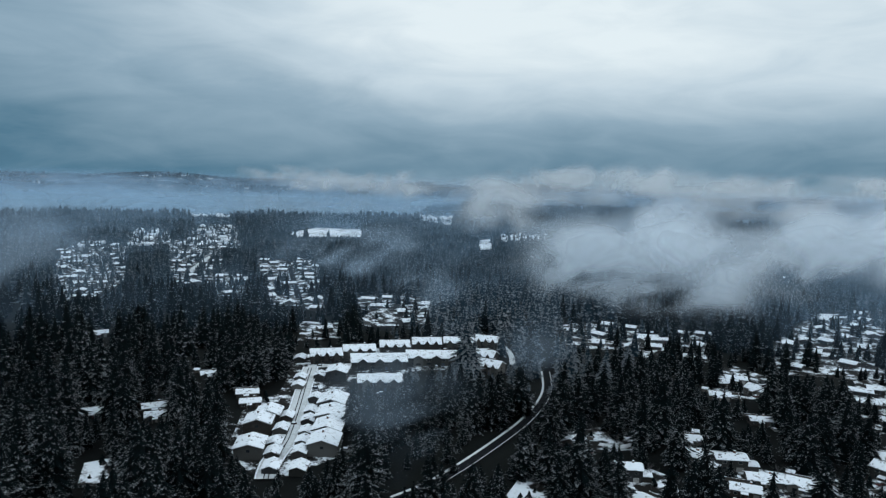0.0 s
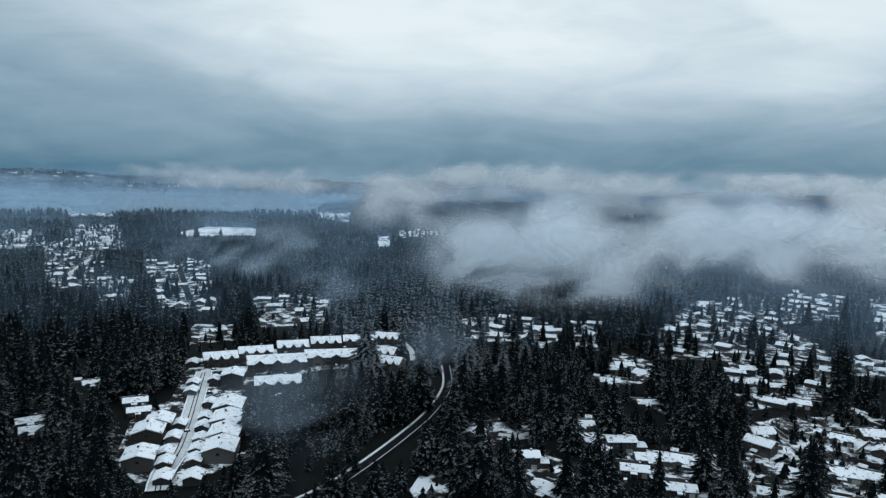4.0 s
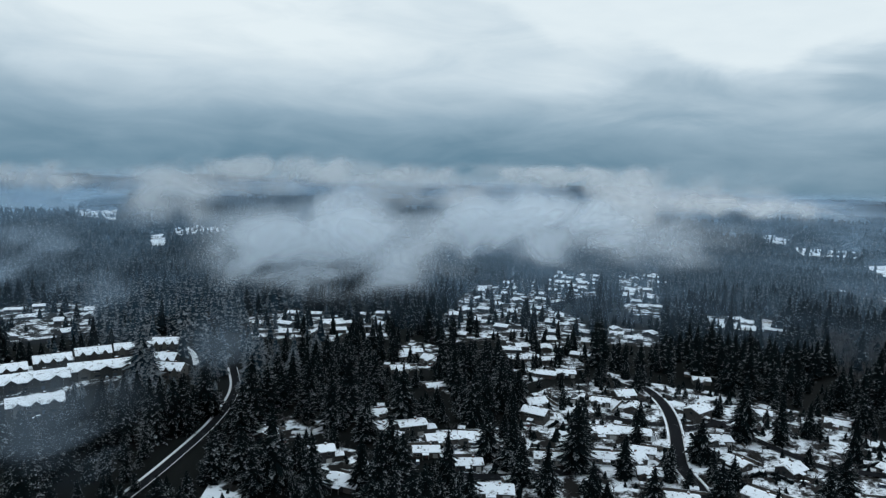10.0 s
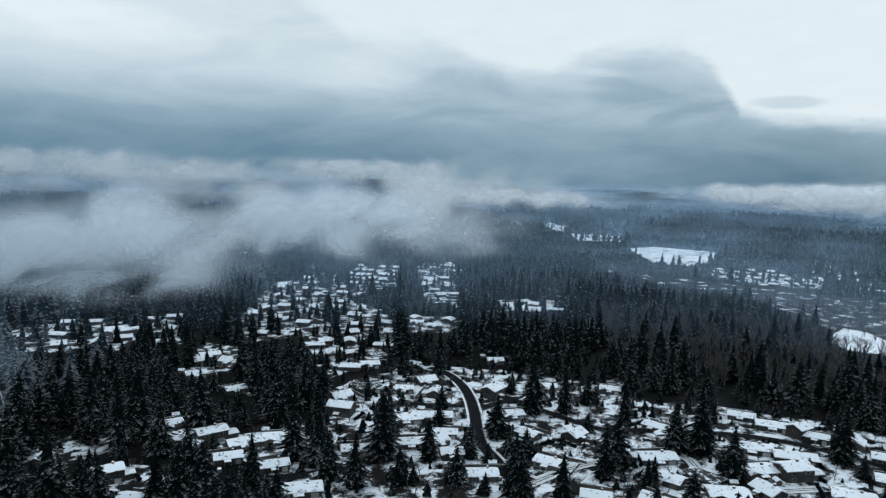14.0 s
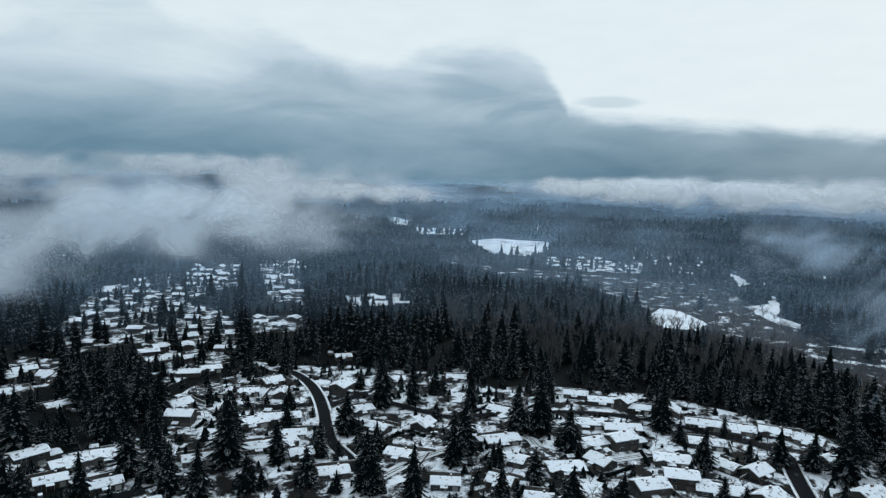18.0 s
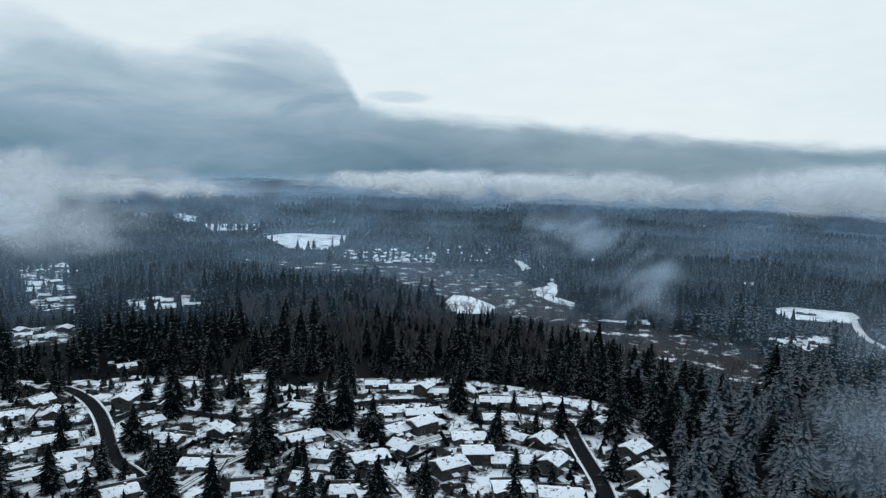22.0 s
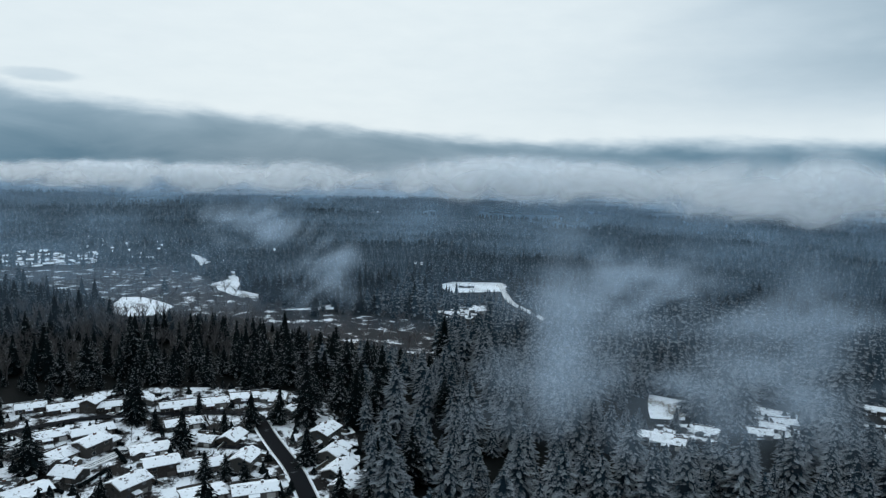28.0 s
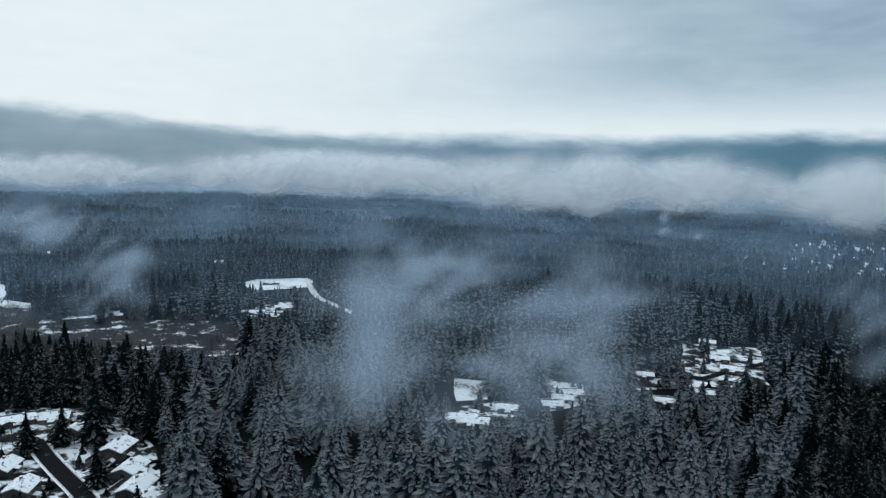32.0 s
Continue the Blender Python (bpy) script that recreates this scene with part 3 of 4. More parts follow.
CLOUDS = [
    ("fog_bank", 920, 3273, 92, 1448, 128, 1.10),
    ("fog_bank", 2058, 2706, 108, 1392, 111, 1.00),
    ("fog_bank", -676, 3637, 68, 909, 78, 0.60),
    ("fog_bank", 164, 544, 68, 196, 62, 1.66),
    ("fog_bank", 429, 624, 72, 330, 66, 1.66),
    ("fog_bank", 267, 817, 75, 119, 63, 1.08),
    ("fog_bank", 87, 1137, 75, 177, 74, 1.44),
    ("fog_bank", -93, 1697, 86, 236, 55, 0.90),
    ("mist_wisp", -77, 656, 50, 151, 48, 0.44),
    ("mist_wisp", -370, 619, 55, 130, 82, 0.28),
    ("mist_wisp", 7, 479, 45, 52, 43, 0.26),
    ("mist_wisp", 61, 420, 40, 46, 76, 0.24),
    ("mist_wisp", -15, 274, 38, 62, 44, 0.16),
    ("fog_bank", -366, 2270, 69, 339, 52, 0.70),
    ("fog_bank", 293, 2079, 71, 688, 75, 0.40),
    ("fog_bank", 804, 1721, 72, 513, 93, 0.60),
    ("fog_bank", 718, 831, 85, 198, 72, 1.10),
    ("fog_bank", 1363, 1323, 76, 513, 77, 0.90),
    ("fog_bank", 2126, 875, 84, 565, 52, 1.30),
    ("fog_bank", 2519, 642, 88, 1192, 55, 1.50),
    ("fog_bank", 2418, 633, 76, 942, 81, 1.60),
    ("fog_bank", 2295, 139, 90, 565, 82, 1.50),
    ("mist_wisp", 871, 100, 60, 143, 50, 0.40),
    ("mist_wisp", 891, 102, 60, 124, 44, 0.44),
    ("mist_wisp", 576, 8, 45, 75, 52, 0.60),
    ("fog_bank", 2133, -537, 107, 937, 111, 1.60),
    ("fog_bank", 1991, -666, 105, 1032, 113, 1.70),
    ("fog_bank", 1551, -1096, 104, 653, 140, 1.60),
    ("mist_wisp", 332, -115, 50, 63, 74, 0.48),
    ("mist_wisp", 433, -200, 55, 86, 50, 0.36),
    ("mist_wisp", 318, -232, 50, 103, 74, 0.33),
    ("mist_wisp", 455, -218, 55, 107, 41, 0.33),
    ("mist_wisp", 303, -233, 50, 100, 50, 0.30),
    ("fog_bank", 1380, -1305, 107, 653, 124, 1.70),
    ("fog_bank", 1032, -1474, 104, 383, 132, 1.50),
    # this and the next small wisp stand for puffs of chimney smoke
    ("mist_wisp", 701, -644, 70, 28, 23, 0.60),
    ("mist_wisp", 554, -561, 70, 16, 14, 0.48),
    ("mist_wisp", 246, -378, 50, 40, 48, 0.36),
    ("mist_wisp", 367, -123, 45, 38, 95, 0.32),
    ("mist_wisp", 538, -273, 55, 79, 39, 0.24),
    ("fog_bank", 1128, 988, 75, 405, 36, 0.90),
    ("mist_wisp", 259, -122, 55, 178, 61, 0.22),
    ("mist_wisp", 243, -155, 45, 99, 47, 0.25),
]

# ---- ground: one sheet to the horizon ----
rings = np.concatenate([np.linspace(0, 200, 6), np.linspace(230, 1000, 34), np.geomspace(1030, 4950, 60)])
turns = np.radians(np.arange(0, 360, 1.5))
R_, A_ = np.meshgrid(rings, turns, indexing="ij")
gx, gy = R_ * np.sin(A_), R_ * np.cos(A_)
gz = ground_height(gx, gy)
nr, na = gx.shape
ii, jj = np.meshgrid(np.arange(nr - 1), np.arange(na), indexing="ij")
jn = (jj + 1) % na
quads = np.stack([ii * na + jj, ii * na + jn, (ii + 1) * na + jn, (ii + 1) * na + jj], -1).reshape(-1, 4)[:, ::-1]
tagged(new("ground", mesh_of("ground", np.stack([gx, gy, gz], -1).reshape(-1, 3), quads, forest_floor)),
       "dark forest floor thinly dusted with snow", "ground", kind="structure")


def sheet(name, poly, mat, lift, label, category, cell=14.0):
    """A thin cover of snow or marsh lying on the ground inside an outline."""
    bm = bmesh.new()
    ring = []
    n = len(poly)
    for i, (x, y) in enumerate(poly):
        x1, y1 = poly[(i + 1) % n]
        steps = max(1, int(math.hypot(x1 - x, y1 - y) / cell))
        for k in range(steps):
            u = k / steps
            px, py = x + (x1 - x) * u, y + (y1 - y) * u
            w = noise.noise_vector((px * 0.05, py * 0.05, 3.1)) * 4.0
            ring.append((px + w.x, py + w.y))
    vs = [bm.verts.new((x, y, float(ground_height(x, y)) + lift)) for x, y in ring]
    edges = [bm.edges.new((vs[i], vs[(i + 1) % len(vs)])) for i in range(len(vs))]
    bmesh.ops.triangle_fill(bm, use_beauty=True, edges=edges)
    for f in bm.faces:
        if f.normal.z < 0:
            f.normal_flip()
    me = bpy.data.meshes.new(name)
    bm.to_mesh(me)
    bm.free()
    me.materials.append(mat)
    return tagged(new(name, me), label, category, kind="structure")


for poly in (SCRUB["marsh"],):
    sheet("marsh_ground", poly, marsh_floor, 0.10, "brown marsh and scrub ground with streaks of snow", "ground")
SCATTERED = ("valley_housing", "far_town", "mid_housing_c", "far_glade_c")
for i, (name, poly) in enumerate(CLEARINGS.items()):
    if name in SCATTERED:
        continue
    field = "field" in name or "glade" in name or "strip" in name
    sheet("snow_field" if field else "snowy_yard", poly, snow_field if field else snow_lots if "house" in name or "housing" in name else snow_yard, 0.22 + 0.012 * i,
          "open snow-covered field" if field else "trodden snow over lawns and yards between houses", "snow")

# the lake
la, lr = np.meshgrid(np.radians(np.arange(-100, 6, 2.0)), np.linspace(1760, 3530, 20), indexing="ij")
lq = [(i * 20 + j, i * 20 + j + 1, (i + 1) * 20 + j + 1, (i + 1) * 20 + j) for i in range(la.shape[0] - 1) for j in range(19)]
tagged(new("lake", mesh_of("lake", np.stack([lr * np.sin(la), lr * np.cos(la), 0 * la - 4.5], -1).reshape(-1, 3), np.array(lq)[:, ::-1], water)),
       "grey still lake under low cloud", "lake", kind="structure")


def smooth_line(points, step=6.0):
    """Points evenly along a curve through the given ones."""
    p = np.array([points[0], *points, points[-1]], float)
    out = []
    for i in range(1, len(p) - 2):
        n = max(2, int(np.linalg.norm(p[i + 1] - p[i]) / step))
        for u in np.arange(n) / n:
            out.append(0.5 * (2 * p[i] + (p[i + 1] - p[i - 1]) * u + (2 * p[i - 1] - 5 * p[i] + 4 * p[i + 1] - p[i + 2]) * u ** 2
                              + (3 * p[i] - p[i - 1] - 3 * p[i + 1] + p[i + 2]) * u ** 3))
    out.append(p[-1])
    return np.array(out)


def strip(line, left, right, z):
    """A ribbon beside a line, from left to right offsets."""
    tan = np.gradient(line, axis=0)
    tan /= np.linalg.norm(tan, axis=1)[:, None] + 1e-9
    nor = np.stack([tan[:, 1], -tan[:, 0]], -1)
    a, b = line + nor * left, line + nor * right
    v = np.concatenate([np.c_[a, np.full(len(a), z)], np.c_[b, np.full(len(b), z)]])
    n = len(line)
    f = [(i, i + 1, n + i + 1, n + i) for i in range(n - 1)]
    return v, np.array(f)[:, ::-1]


ROAD_LINES = {}
for i, (name, (width, pts)) in enumerate(ROADS.items()):
    line = smooth_line(pts)
    ROAD_LINES[name] = (width, line)
    z = 0.86 + 0.012 * i
    h = width / 2
    v, f = strip(line, -h, h, z)
    tracks = name in ("townhouse_street", "cul_de_sac")
    snowy = name in ("farm_lane", "west_lane", "townhouse_drive", "townhouse_loop", "parkway_loop", "townhouse_street", "cul_de_sac")
    road = tagged(new("road", mesh_of("road", v, f, slush if snowy else asphalt)),
                  "snow-covered lane with wheel tracks" if snowy else "wet dark asphalt street with slushy edges", "road", kind="structure")
    for s in (-1, 1) if name in ("avenue", "south_street", "townhouse_street", "parkway") else ():
        v, f = strip(line, s * h, s * (h + 0.5), z + 0.12)
        v2, f2 = strip(line, s * h, s * h + s * 0.01, z)
        n = len(line)
        side = np.array([(k, k + 1, n + k + 1, n + k) for k in range(n - 1)])
        vv = np.concatenate([v, v2[:n], v2[:n] * (1, 1, 0) + (0, 0, 0)])
        ff = np.concatenate([f, np.array([(k, k + 1, 2 * n + k + 1, 2 * n + k) for k in range(n - 1)])])
        kb = new("kerb", mesh_of("kerb", vv[:3 * n], ff, kerb_mat))
        kb.parent = road
        if name == "parkway" and s > 0:
            continue
        v, f = strip(line, s * (h + 0.5), s * (h + 1.3), z + 0.10)
        sh = new("snow_bank", mesh_of("snow_bank", v, f, slush if name == "parkway" else snow_roof))
        sh.parent = road
    if tracks:
        for off in (-0.28, 0.22):
            v, f = strip(line, h * off, h * off + 0.5, z + 0.006)
            tr = new("wheel_track", mesh_of("wheel_track", v, f, asphalt))
            tr.parent = road

# ---- which ground is open (4 m raster of the plan) ----
X0, Y0, CELL, NX, NY = -1600, -2000, 4.0, 1000, 1300
cx, cy = np.meshgrid(X0 + CELL * (np.arange(NX) + 0.5), Y0 + CELL * (np.arange(NY) + 0.5), indexing="ij")
opened, yard, built = (np.zeros((NX, NY), bool) for _ in range(3))
for name, poly in CLEARINGS.items():
    if name in SCATTERED:
        continue
    hit = inside(poly, cx, cy)
    opened |= hit
    if "field" not in name and name != "townhouse_yard":
        yard |= hit
scrub, alder = inside(SCRUB["marsh"], cx, cy), inside(SCRUB["alder_wood"], cx, cy)


def cells(x, y):
    return np.clip(((np.asarray(x) - X0) / CELL).astype(int), 0, NX - 1), np.clip(((np.asarray(y) - Y0) / CELL).astype(int), 0, NY - 1)


def mark(x, y, r):
    i, j = cells(x, y)
    k = int(r / CELL) + 1
    a, b, c, d = max(i - k, 0), i + k + 1, max(j - k, 0), j + k + 1
    near = np.hypot(cx[a:b, c:d] - x, cy[a:b, c:d] - y) < r
    built[a:b, c:d] |= near


for name, (width, line) in ROAD_LINES.items():
    for x, y in line:
        mark(x, y, width / 2 + 2)


# ---- houses ----
def house(kind, length, depth, storeys, pitch, label, category="house", simple=False, bare=False):
    """A house on the origin, ridge along x: walls, snowy roof slabs, windows, doors, chimney."""
    base = tagged(new(category), label, category)
    h, hx, hy = 2.7 * storeys + 0.3, length / 2, depth / 2
    rise = hy * pitch
    part("wall", prism([(-hy, 0), (hy, 0), (hy, h), (0, h + rise), (-hy, h)] if pitch > 0.06 else [(-hy, 0), (hy, 0), (hy, h), (-hy, h)], -hx, hx), siding, base)
    o, e = 0.55, 0.28
    cover = bare_roof if bare else snow_roof
    if pitch > 0.06:
        s = rise / hy
        for side in (-1, 1):
            yo, zo = side * (hy + o), h - o * s
            prof = [(yo, zo + 0.05), (0, h + rise + 0.05), (0, h + rise + 0.05 + e), (yo, zo + 0.05 + e)]
            part("roof_slope", prism(prof if side < 0 else prof[::-1], -hx - o, hx + o), cover, base, "snow-covered roof slope")
        for side in () if simple else (-1, 1):
            part("barge_board", prism([(-hy - o, h - o * s - 0.2), (0, h + rise - 0.2), (hy + o, h - o * s - 0.2), (hy + o, h - o * s + 0.06), (0, h + rise + 0.06), (-hy - o, h - o * s + 0.06)],
                                      side * (hx + o + 0.03), side * (hx + o + 0.12)), trim_mat, base)
    else:
        part("roof_slope", box(-hx - o, hx + o, -hy - o, hy + o, h + 0.02, h + 0.36), cover, base, "flat snow-covered roof")
    fronts = [(-1, k) for k in range(storeys)] if simple else [(s, k) for s in (-1, 1) for k in range(storeys)]
    for s, k in fronts:
        n = max(2, int(length / 4.2)) if not simple else 2
        for q in range(n):
            x = -hx + length * (q + 0.5) / n
            z = 2.7 * k + 1.1
            if k == 0 and s == -1 and not simple and q == n - 1 and category == "house":
                part("garage_door", box(x - 1.4, x + 1.4, s * hy - 0.05, s * hy + 0.05, 0.05, 2.2), trim_mat, base)
                continue
            if k == 0 and s == -1 and q == n // 2:
                part("front_door", box(x - 0.5, x + 0.5, s * hy - 0.06, s * hy + 0.06, 0.05, 2.1), door_mat, base)
                continue
            holder = base
            if not simple:
                holder = part("window_frame", box(x - 0.85, x + 0.85, s * hy - 0.05, s * hy + 0.05, z - 0.08, z + 1.28), trim_mat, base)
            part("window_pane", box(x - 0.75, x + 0.75, s * hy - 0.07, s * hy + 0.07, z, z + 1.2), glass, holder)
    if not simple:
        for s in (-1, 1):
            part("window_pane", box(s * hx - 0.07, s * hx + 0.07, -0.7, 0.7, 1.1 + 2.7 * (storeys - 1), 2.3 + 2.7 * (storeys - 1)), glass, base)
        cxm = hx * 0.35
        stack = part("chimney", box(cxm - 0.45, cxm + 0.45, 0.6, 1.4, h - 0.2, h + rise + 1.0), brick_mat, base)
        part("chimney_snow_cap", box(cxm - 0.5, cxm + 0.5, 0.55, 1.45, h + rise + 1.0, h + rise + 1.15), snow_roof, stack)
        part("roof_vent", box(-cxm - 0.2, -cxm + 0.2, -1.2, -0.8, h, h + rise + 0.35), trim_mat, base)
    if kind == "w" or (kind == "r" and depth > 9):  # cross gables towards the front
        spots = (-hx * 0.62, 0.0, hx * 0.62) if kind == "w" else (-hx * 0.55,)
        for gx_ in spots:
            gw, top = (1.6, h + rise * 0.72) if kind == "w" else (2.6, h + rise * 0.95)
            y0, y1 = -hy - 0.9, -hy * 0.05
            bm = bmesh.new()
            for a, b, dz in ((-gw - 0.3, 0.0, 1), (0.0, gw + 0.3, -1)):
                za, zb = (h - 0.1, top) if dz > 0 else (top, h - 0.1)
                vs = [bm.verts.new((gx_ + u, y, z)) for y in (y0 - 0.3, y1) for u, z in ((a, za), (b, zb), (b, zb + 0.26), (a, za + 0.26))]
                for f in ((0, 1, 2, 3), (7, 6, 5, 4), (0, 4, 5, 1), (1, 5, 6, 2), (2, 6, 7, 3), (3, 7, 4, 0)):
                    bm.faces.new([vs[i] for i in f])
            part("gable_roof", bm, cover, base, "small snow-covered cross gable")
            bm = bmesh.new()
            fr = [bm.verts.new((gx_ + u, y, z)) for y in (y0, -hy + 0.1) for u, z in ((-gw, 0.0), (gw, 0.0), (gw, h), (0, top - 0.05), (-gw, h))]
            bm.faces.new(fr[4::-1])
            for i in range(5):
                bm.faces.new((fr[i], fr[(i + 1) % 5], fr[5 + (i + 1) % 5], fr[5 + i]))
            bay = part("gable_bay", bm, siding, base)
            part("bay_window", box(gx_ - 0.8, gx_ + 0.8, y0 - 0.05, y0 + 0.05, 1.0, 2.2), glass, bay)
    if kind == "s":  # a lower wing with its own roof
        part("wing_wall", box(hx, hx + 4.5, -hy * 0.8, hy * 0.6, 0, 2.7), siding, base)
        part("wing_roof", prism([(-hy * 0.8 - 0.4, 2.72), (hy * 0.6 + 0.4, 2.72), (hy * 0.6 + 0.4, 2.98), (-hy * 0.1, 3.9), (-hy * 0.8 - 0.4, 2.98)], hx + 0.05, hx + 4.9), snow_roof, base, "snow-covered wing roof")
    if kind in "rg" and not simple:  # porch and deck
        part("porch_roof", prism([(-hy - 2.4, 2.35), (-hy - 0.06, 2.75), (-hy - 0.06, 2.95), (-hy - 2.4, 2.55)], -hx * 0.35, hx * 0.15), snow_roof, base, "snow-covered porch roof")
        for x in (-hx * 0.33, hx * 0.13):
            part("porch_post", box(x - 0.08, x + 0.08, -hy - 2.3, -hy - 2.14, 0, 2.4), trim_mat, base)
    return base


KINDS = {
    "r": [(14, 8.6, 1, 0.30, "low ranch house with a snow-covered gable roof"), (13, 9.2, 1, 0.24, "single-storey house under thick roof snow with a porch"), (15, 8.4, 1, 0.36, "long snow-roofed ranch house in a white yard")],
    "s": [(11, 8.8, 2, 0.34, "split-level house with a snowy lower wing"), (12, 8.4, 2, 0.28, "two-storey house with a snow-covered side wing")],
    "g": [(12, 9.4, 1, 0.44, "gable-fronted house with a steep snowy roof"), (11, 9.0, 2, 0.42, "tall gabled house with snow on the roof")],
    "f": [(13, 9.0, 1, 0.12, "low house with a partly bare dark roof")],
    "t": [(13, 13.0, 2, 0.36, "townhouse unit with a broad snow-covered roof"), (13, 12.5, 2, 0.30, "townhouse unit with a stepped snowy roof")],
    "w": [(20, 13.0, 2, 0.50, "long townhouse row with a snow-covered roof"), (19, 12.5, 2, 0.46, "dark-sided townhouse row under snow")],
    "c": [(8, 6.5, 1, 0.40, "small snow-roofed garage block by the street")],
}
MADE = {}


def put_house(kind, variant, x, y, turn, length, group):
    spec = KINDS[kind][variant % len(KINDS[kind])]
    category = {"t": "townhouse", "w": "townhouse", "c": "garage"}.get(kind, "house")
    stretch = min(1.25, max(0.82, length / spec[0])) if kind != "w" else length / spec[0]
    m = pose(x, y, float(ground_height(x, y)) + 0.15, 0, 0, turn) @ Matrix.Diagonal((stretch, 0.5 + 0.5 * stretch, 1, 1))
    key = (kind, variant % len(KINDS[kind]))
    if key not in MADE:
        ob = MADE[key] = house(kind, *spec[:4], spec[4], category, simple=kind == "c", bare=kind == "f")
        ob.matrix_basis = m
        copied = ob
    else:
        src = MADE[key]
        copied = copy_thing(src, m)
        copied.matrix_basis = m
    tagged(copied, group=group)
    mark(x, y, 0.5 * spec[0] + 2.5)
    return copied


rng = random.Random(7)
SPOTS = []
for table in (HOUSES, TOWNHOUSES):
    for group, rows in table.items():
        for n, (kind, x, y, turn, length) in enumerate(rows):
            put_house(kind, n + n // 3, x, y, turn, max(length, 8), group)
            SPOTS.append((x, y, turn, group))

# housing further off, in rows
SIMPLE = [house("r", 13, 8.5, 1, 0.32, "distant low bungalow with a snow-covered roof", simple=True), house("g", 11, 9, 1, 0.42, "distant small house with a white gable roof", simple=True),
          house("r", 15, 9, 1, 0.22, "distant long low house under snow", simple=True)]
FAR_SPOTS = []
for name, poly in CLEARINGS.items():
    if not ("housing" in name or name in ("far_town", "valley_sheds", "far_street", "school_yard", "north_glade", "far_glade", "far_glade_c")):
        continue
    px, py = [p[0] for p in poly], [p[1] for p in poly]
    mx, my = sum(px) / len(px), sum(py) / len(py)
    view = math.atan2(-mx, my) + rng.uniform(-0.25, 0.25)
    ux, uy = math.cos(view), math.sin(view)
    span = max(max(px) - min(px), max(py) - min(py))
    dist = math.hypot(mx, my)
    along, across = (23, 31) if dist < 900 else (26, 40)
    for a in np.arange(-span, span, across):
        for b in np.arange(-span, span, along):
            bend = 9 * math.sin(b * 0.021 + a * 0.01)
            x, y = mx + ux * b - uy * (a + bend) + rng.uniform(-7, 7), my + uy * b + ux * (a + bend) + rng.uniform(-8, 8)
            i, j = cells(x, y)
            if inside(poly, np.array([x]), np.array([y]))[0] and not built[i, j] and rng.random() > 0.32:
                FAR_SPOTS.append((math.hypot(x, y), x, y, math.degrees(view) + rng.choice((0, 0, 90)) + rng.uniform(-26, 26), name))
                mark(x, y, 8)
FAR_SPOTS.sort()
for n, (d, x, y, turn, name) in enumerate(FAR_SPOTS[:185]):
    k = n % 3 if n < 3 else rng.randrange(3)
    s = rng.uniform(0.66, 1.0)
    m = pose(x, y, float(ground_height(x, y)) + 0.12, 0, 0, turn) @ Matrix.Diagonal((s, rng.uniform(0.9, 1.1), 1, 1))
    ob = SIMPLE[k] if n < 3 else copy_thing(SIMPLE[k], m)
    ob.matrix_basis = m
    tagged(ob, group="houses of " + name.replace("_", " ").rstrip(" abcdefghijkn"))


# ---- fences, hedges and parked cars in the yards ----
def fence_thing(panels):
    base = tagged(new("fence"), "dark weathered board fence with snow along its top", "fence")
    for k in range(panels + 1):
        part("post", box(k * 3.6 - 0.08, k * 3.6 + 0.08, -0.08, 0.08, 0, 2.0), fence_mat, base)
    for k in range(panels):
        part("panel", box(k * 3.6 + 0.08, k * 3.6 + 3.52, -0.03, 0.03, 0.12, 1.85), fence_mat, base)
    part("snow_cap", box(0, panels * 3.6, -0.1, 0.1, 1.87, 1.98), snow_roof, base, "strip of snow")
    return base


def car_thing():
    base = tagged(new("car"), "parked car with snow on its roof and bonnet", "car")
    part("body", prism([(-2.2, 0.35), (2.2, 0.35), (2.25, 0.75), (1.2, 0.95), (-2.1, 0.98)], -0.88, 0.88), car_paint, base)
    part("cabin", prism([(-2.0, 0.98), (1.2, 0.96), (0.55, 1.42), (-1.4, 1.45)], -0.76, 0.76), glass, base)
    part("roof_snow", box(-0.74, 0.74, -1.45, 0.55, 1.46, 1.58), snow_roof, base, "layer of snow")
    part("bonnet_snow", prism([(1.15, 0.97), (2.15, 0.79), (2.15, 0.87), (1.15, 1.05)], -0.78, 0.78), snow_roof, base, "layer of snow")
    for x in (-0.8, 0.8):
        for y in (-1.35, 1.35):
            bm = bmesh.new()
            bmesh.ops.create_cone(bm, cap_ends=True, segments=12, radius1=0.33, radius2=0.33, depth=0.22, matrix=pose(x, y, 0.33, 0, 90, 0))
            part("wheel", bm, tyre_mat, base)
    return base


def hedge_thing(length):
    base = tagged(new("hedge"), "dark clipped hedge dusted with snow", "hedge")
    hr = random.Random(int(length))
    bm = bmesh.new()
    n = int(length / 0.7)
    for k in range(n):
        c = Vector((k * 0.7, hr.uniform(-0.2, 0.2), hr.uniform(0.7, 1.2)))
        bmesh.ops.create_icosphere(bm, subdivisions=1, radius=hr.uniform(0.7, 1.1), matrix=Matrix.Translation(c))
    for v in bm.verts:
        v.co += Vector((hr.uniform(-0.2, 0.2), hr.uniform(-0.2, 0.2), hr.uniform(-0.2, 0.2)))
        v.co.z = max(v.co.z, 0)
    part("foliage", bm, needles, base)
    return base


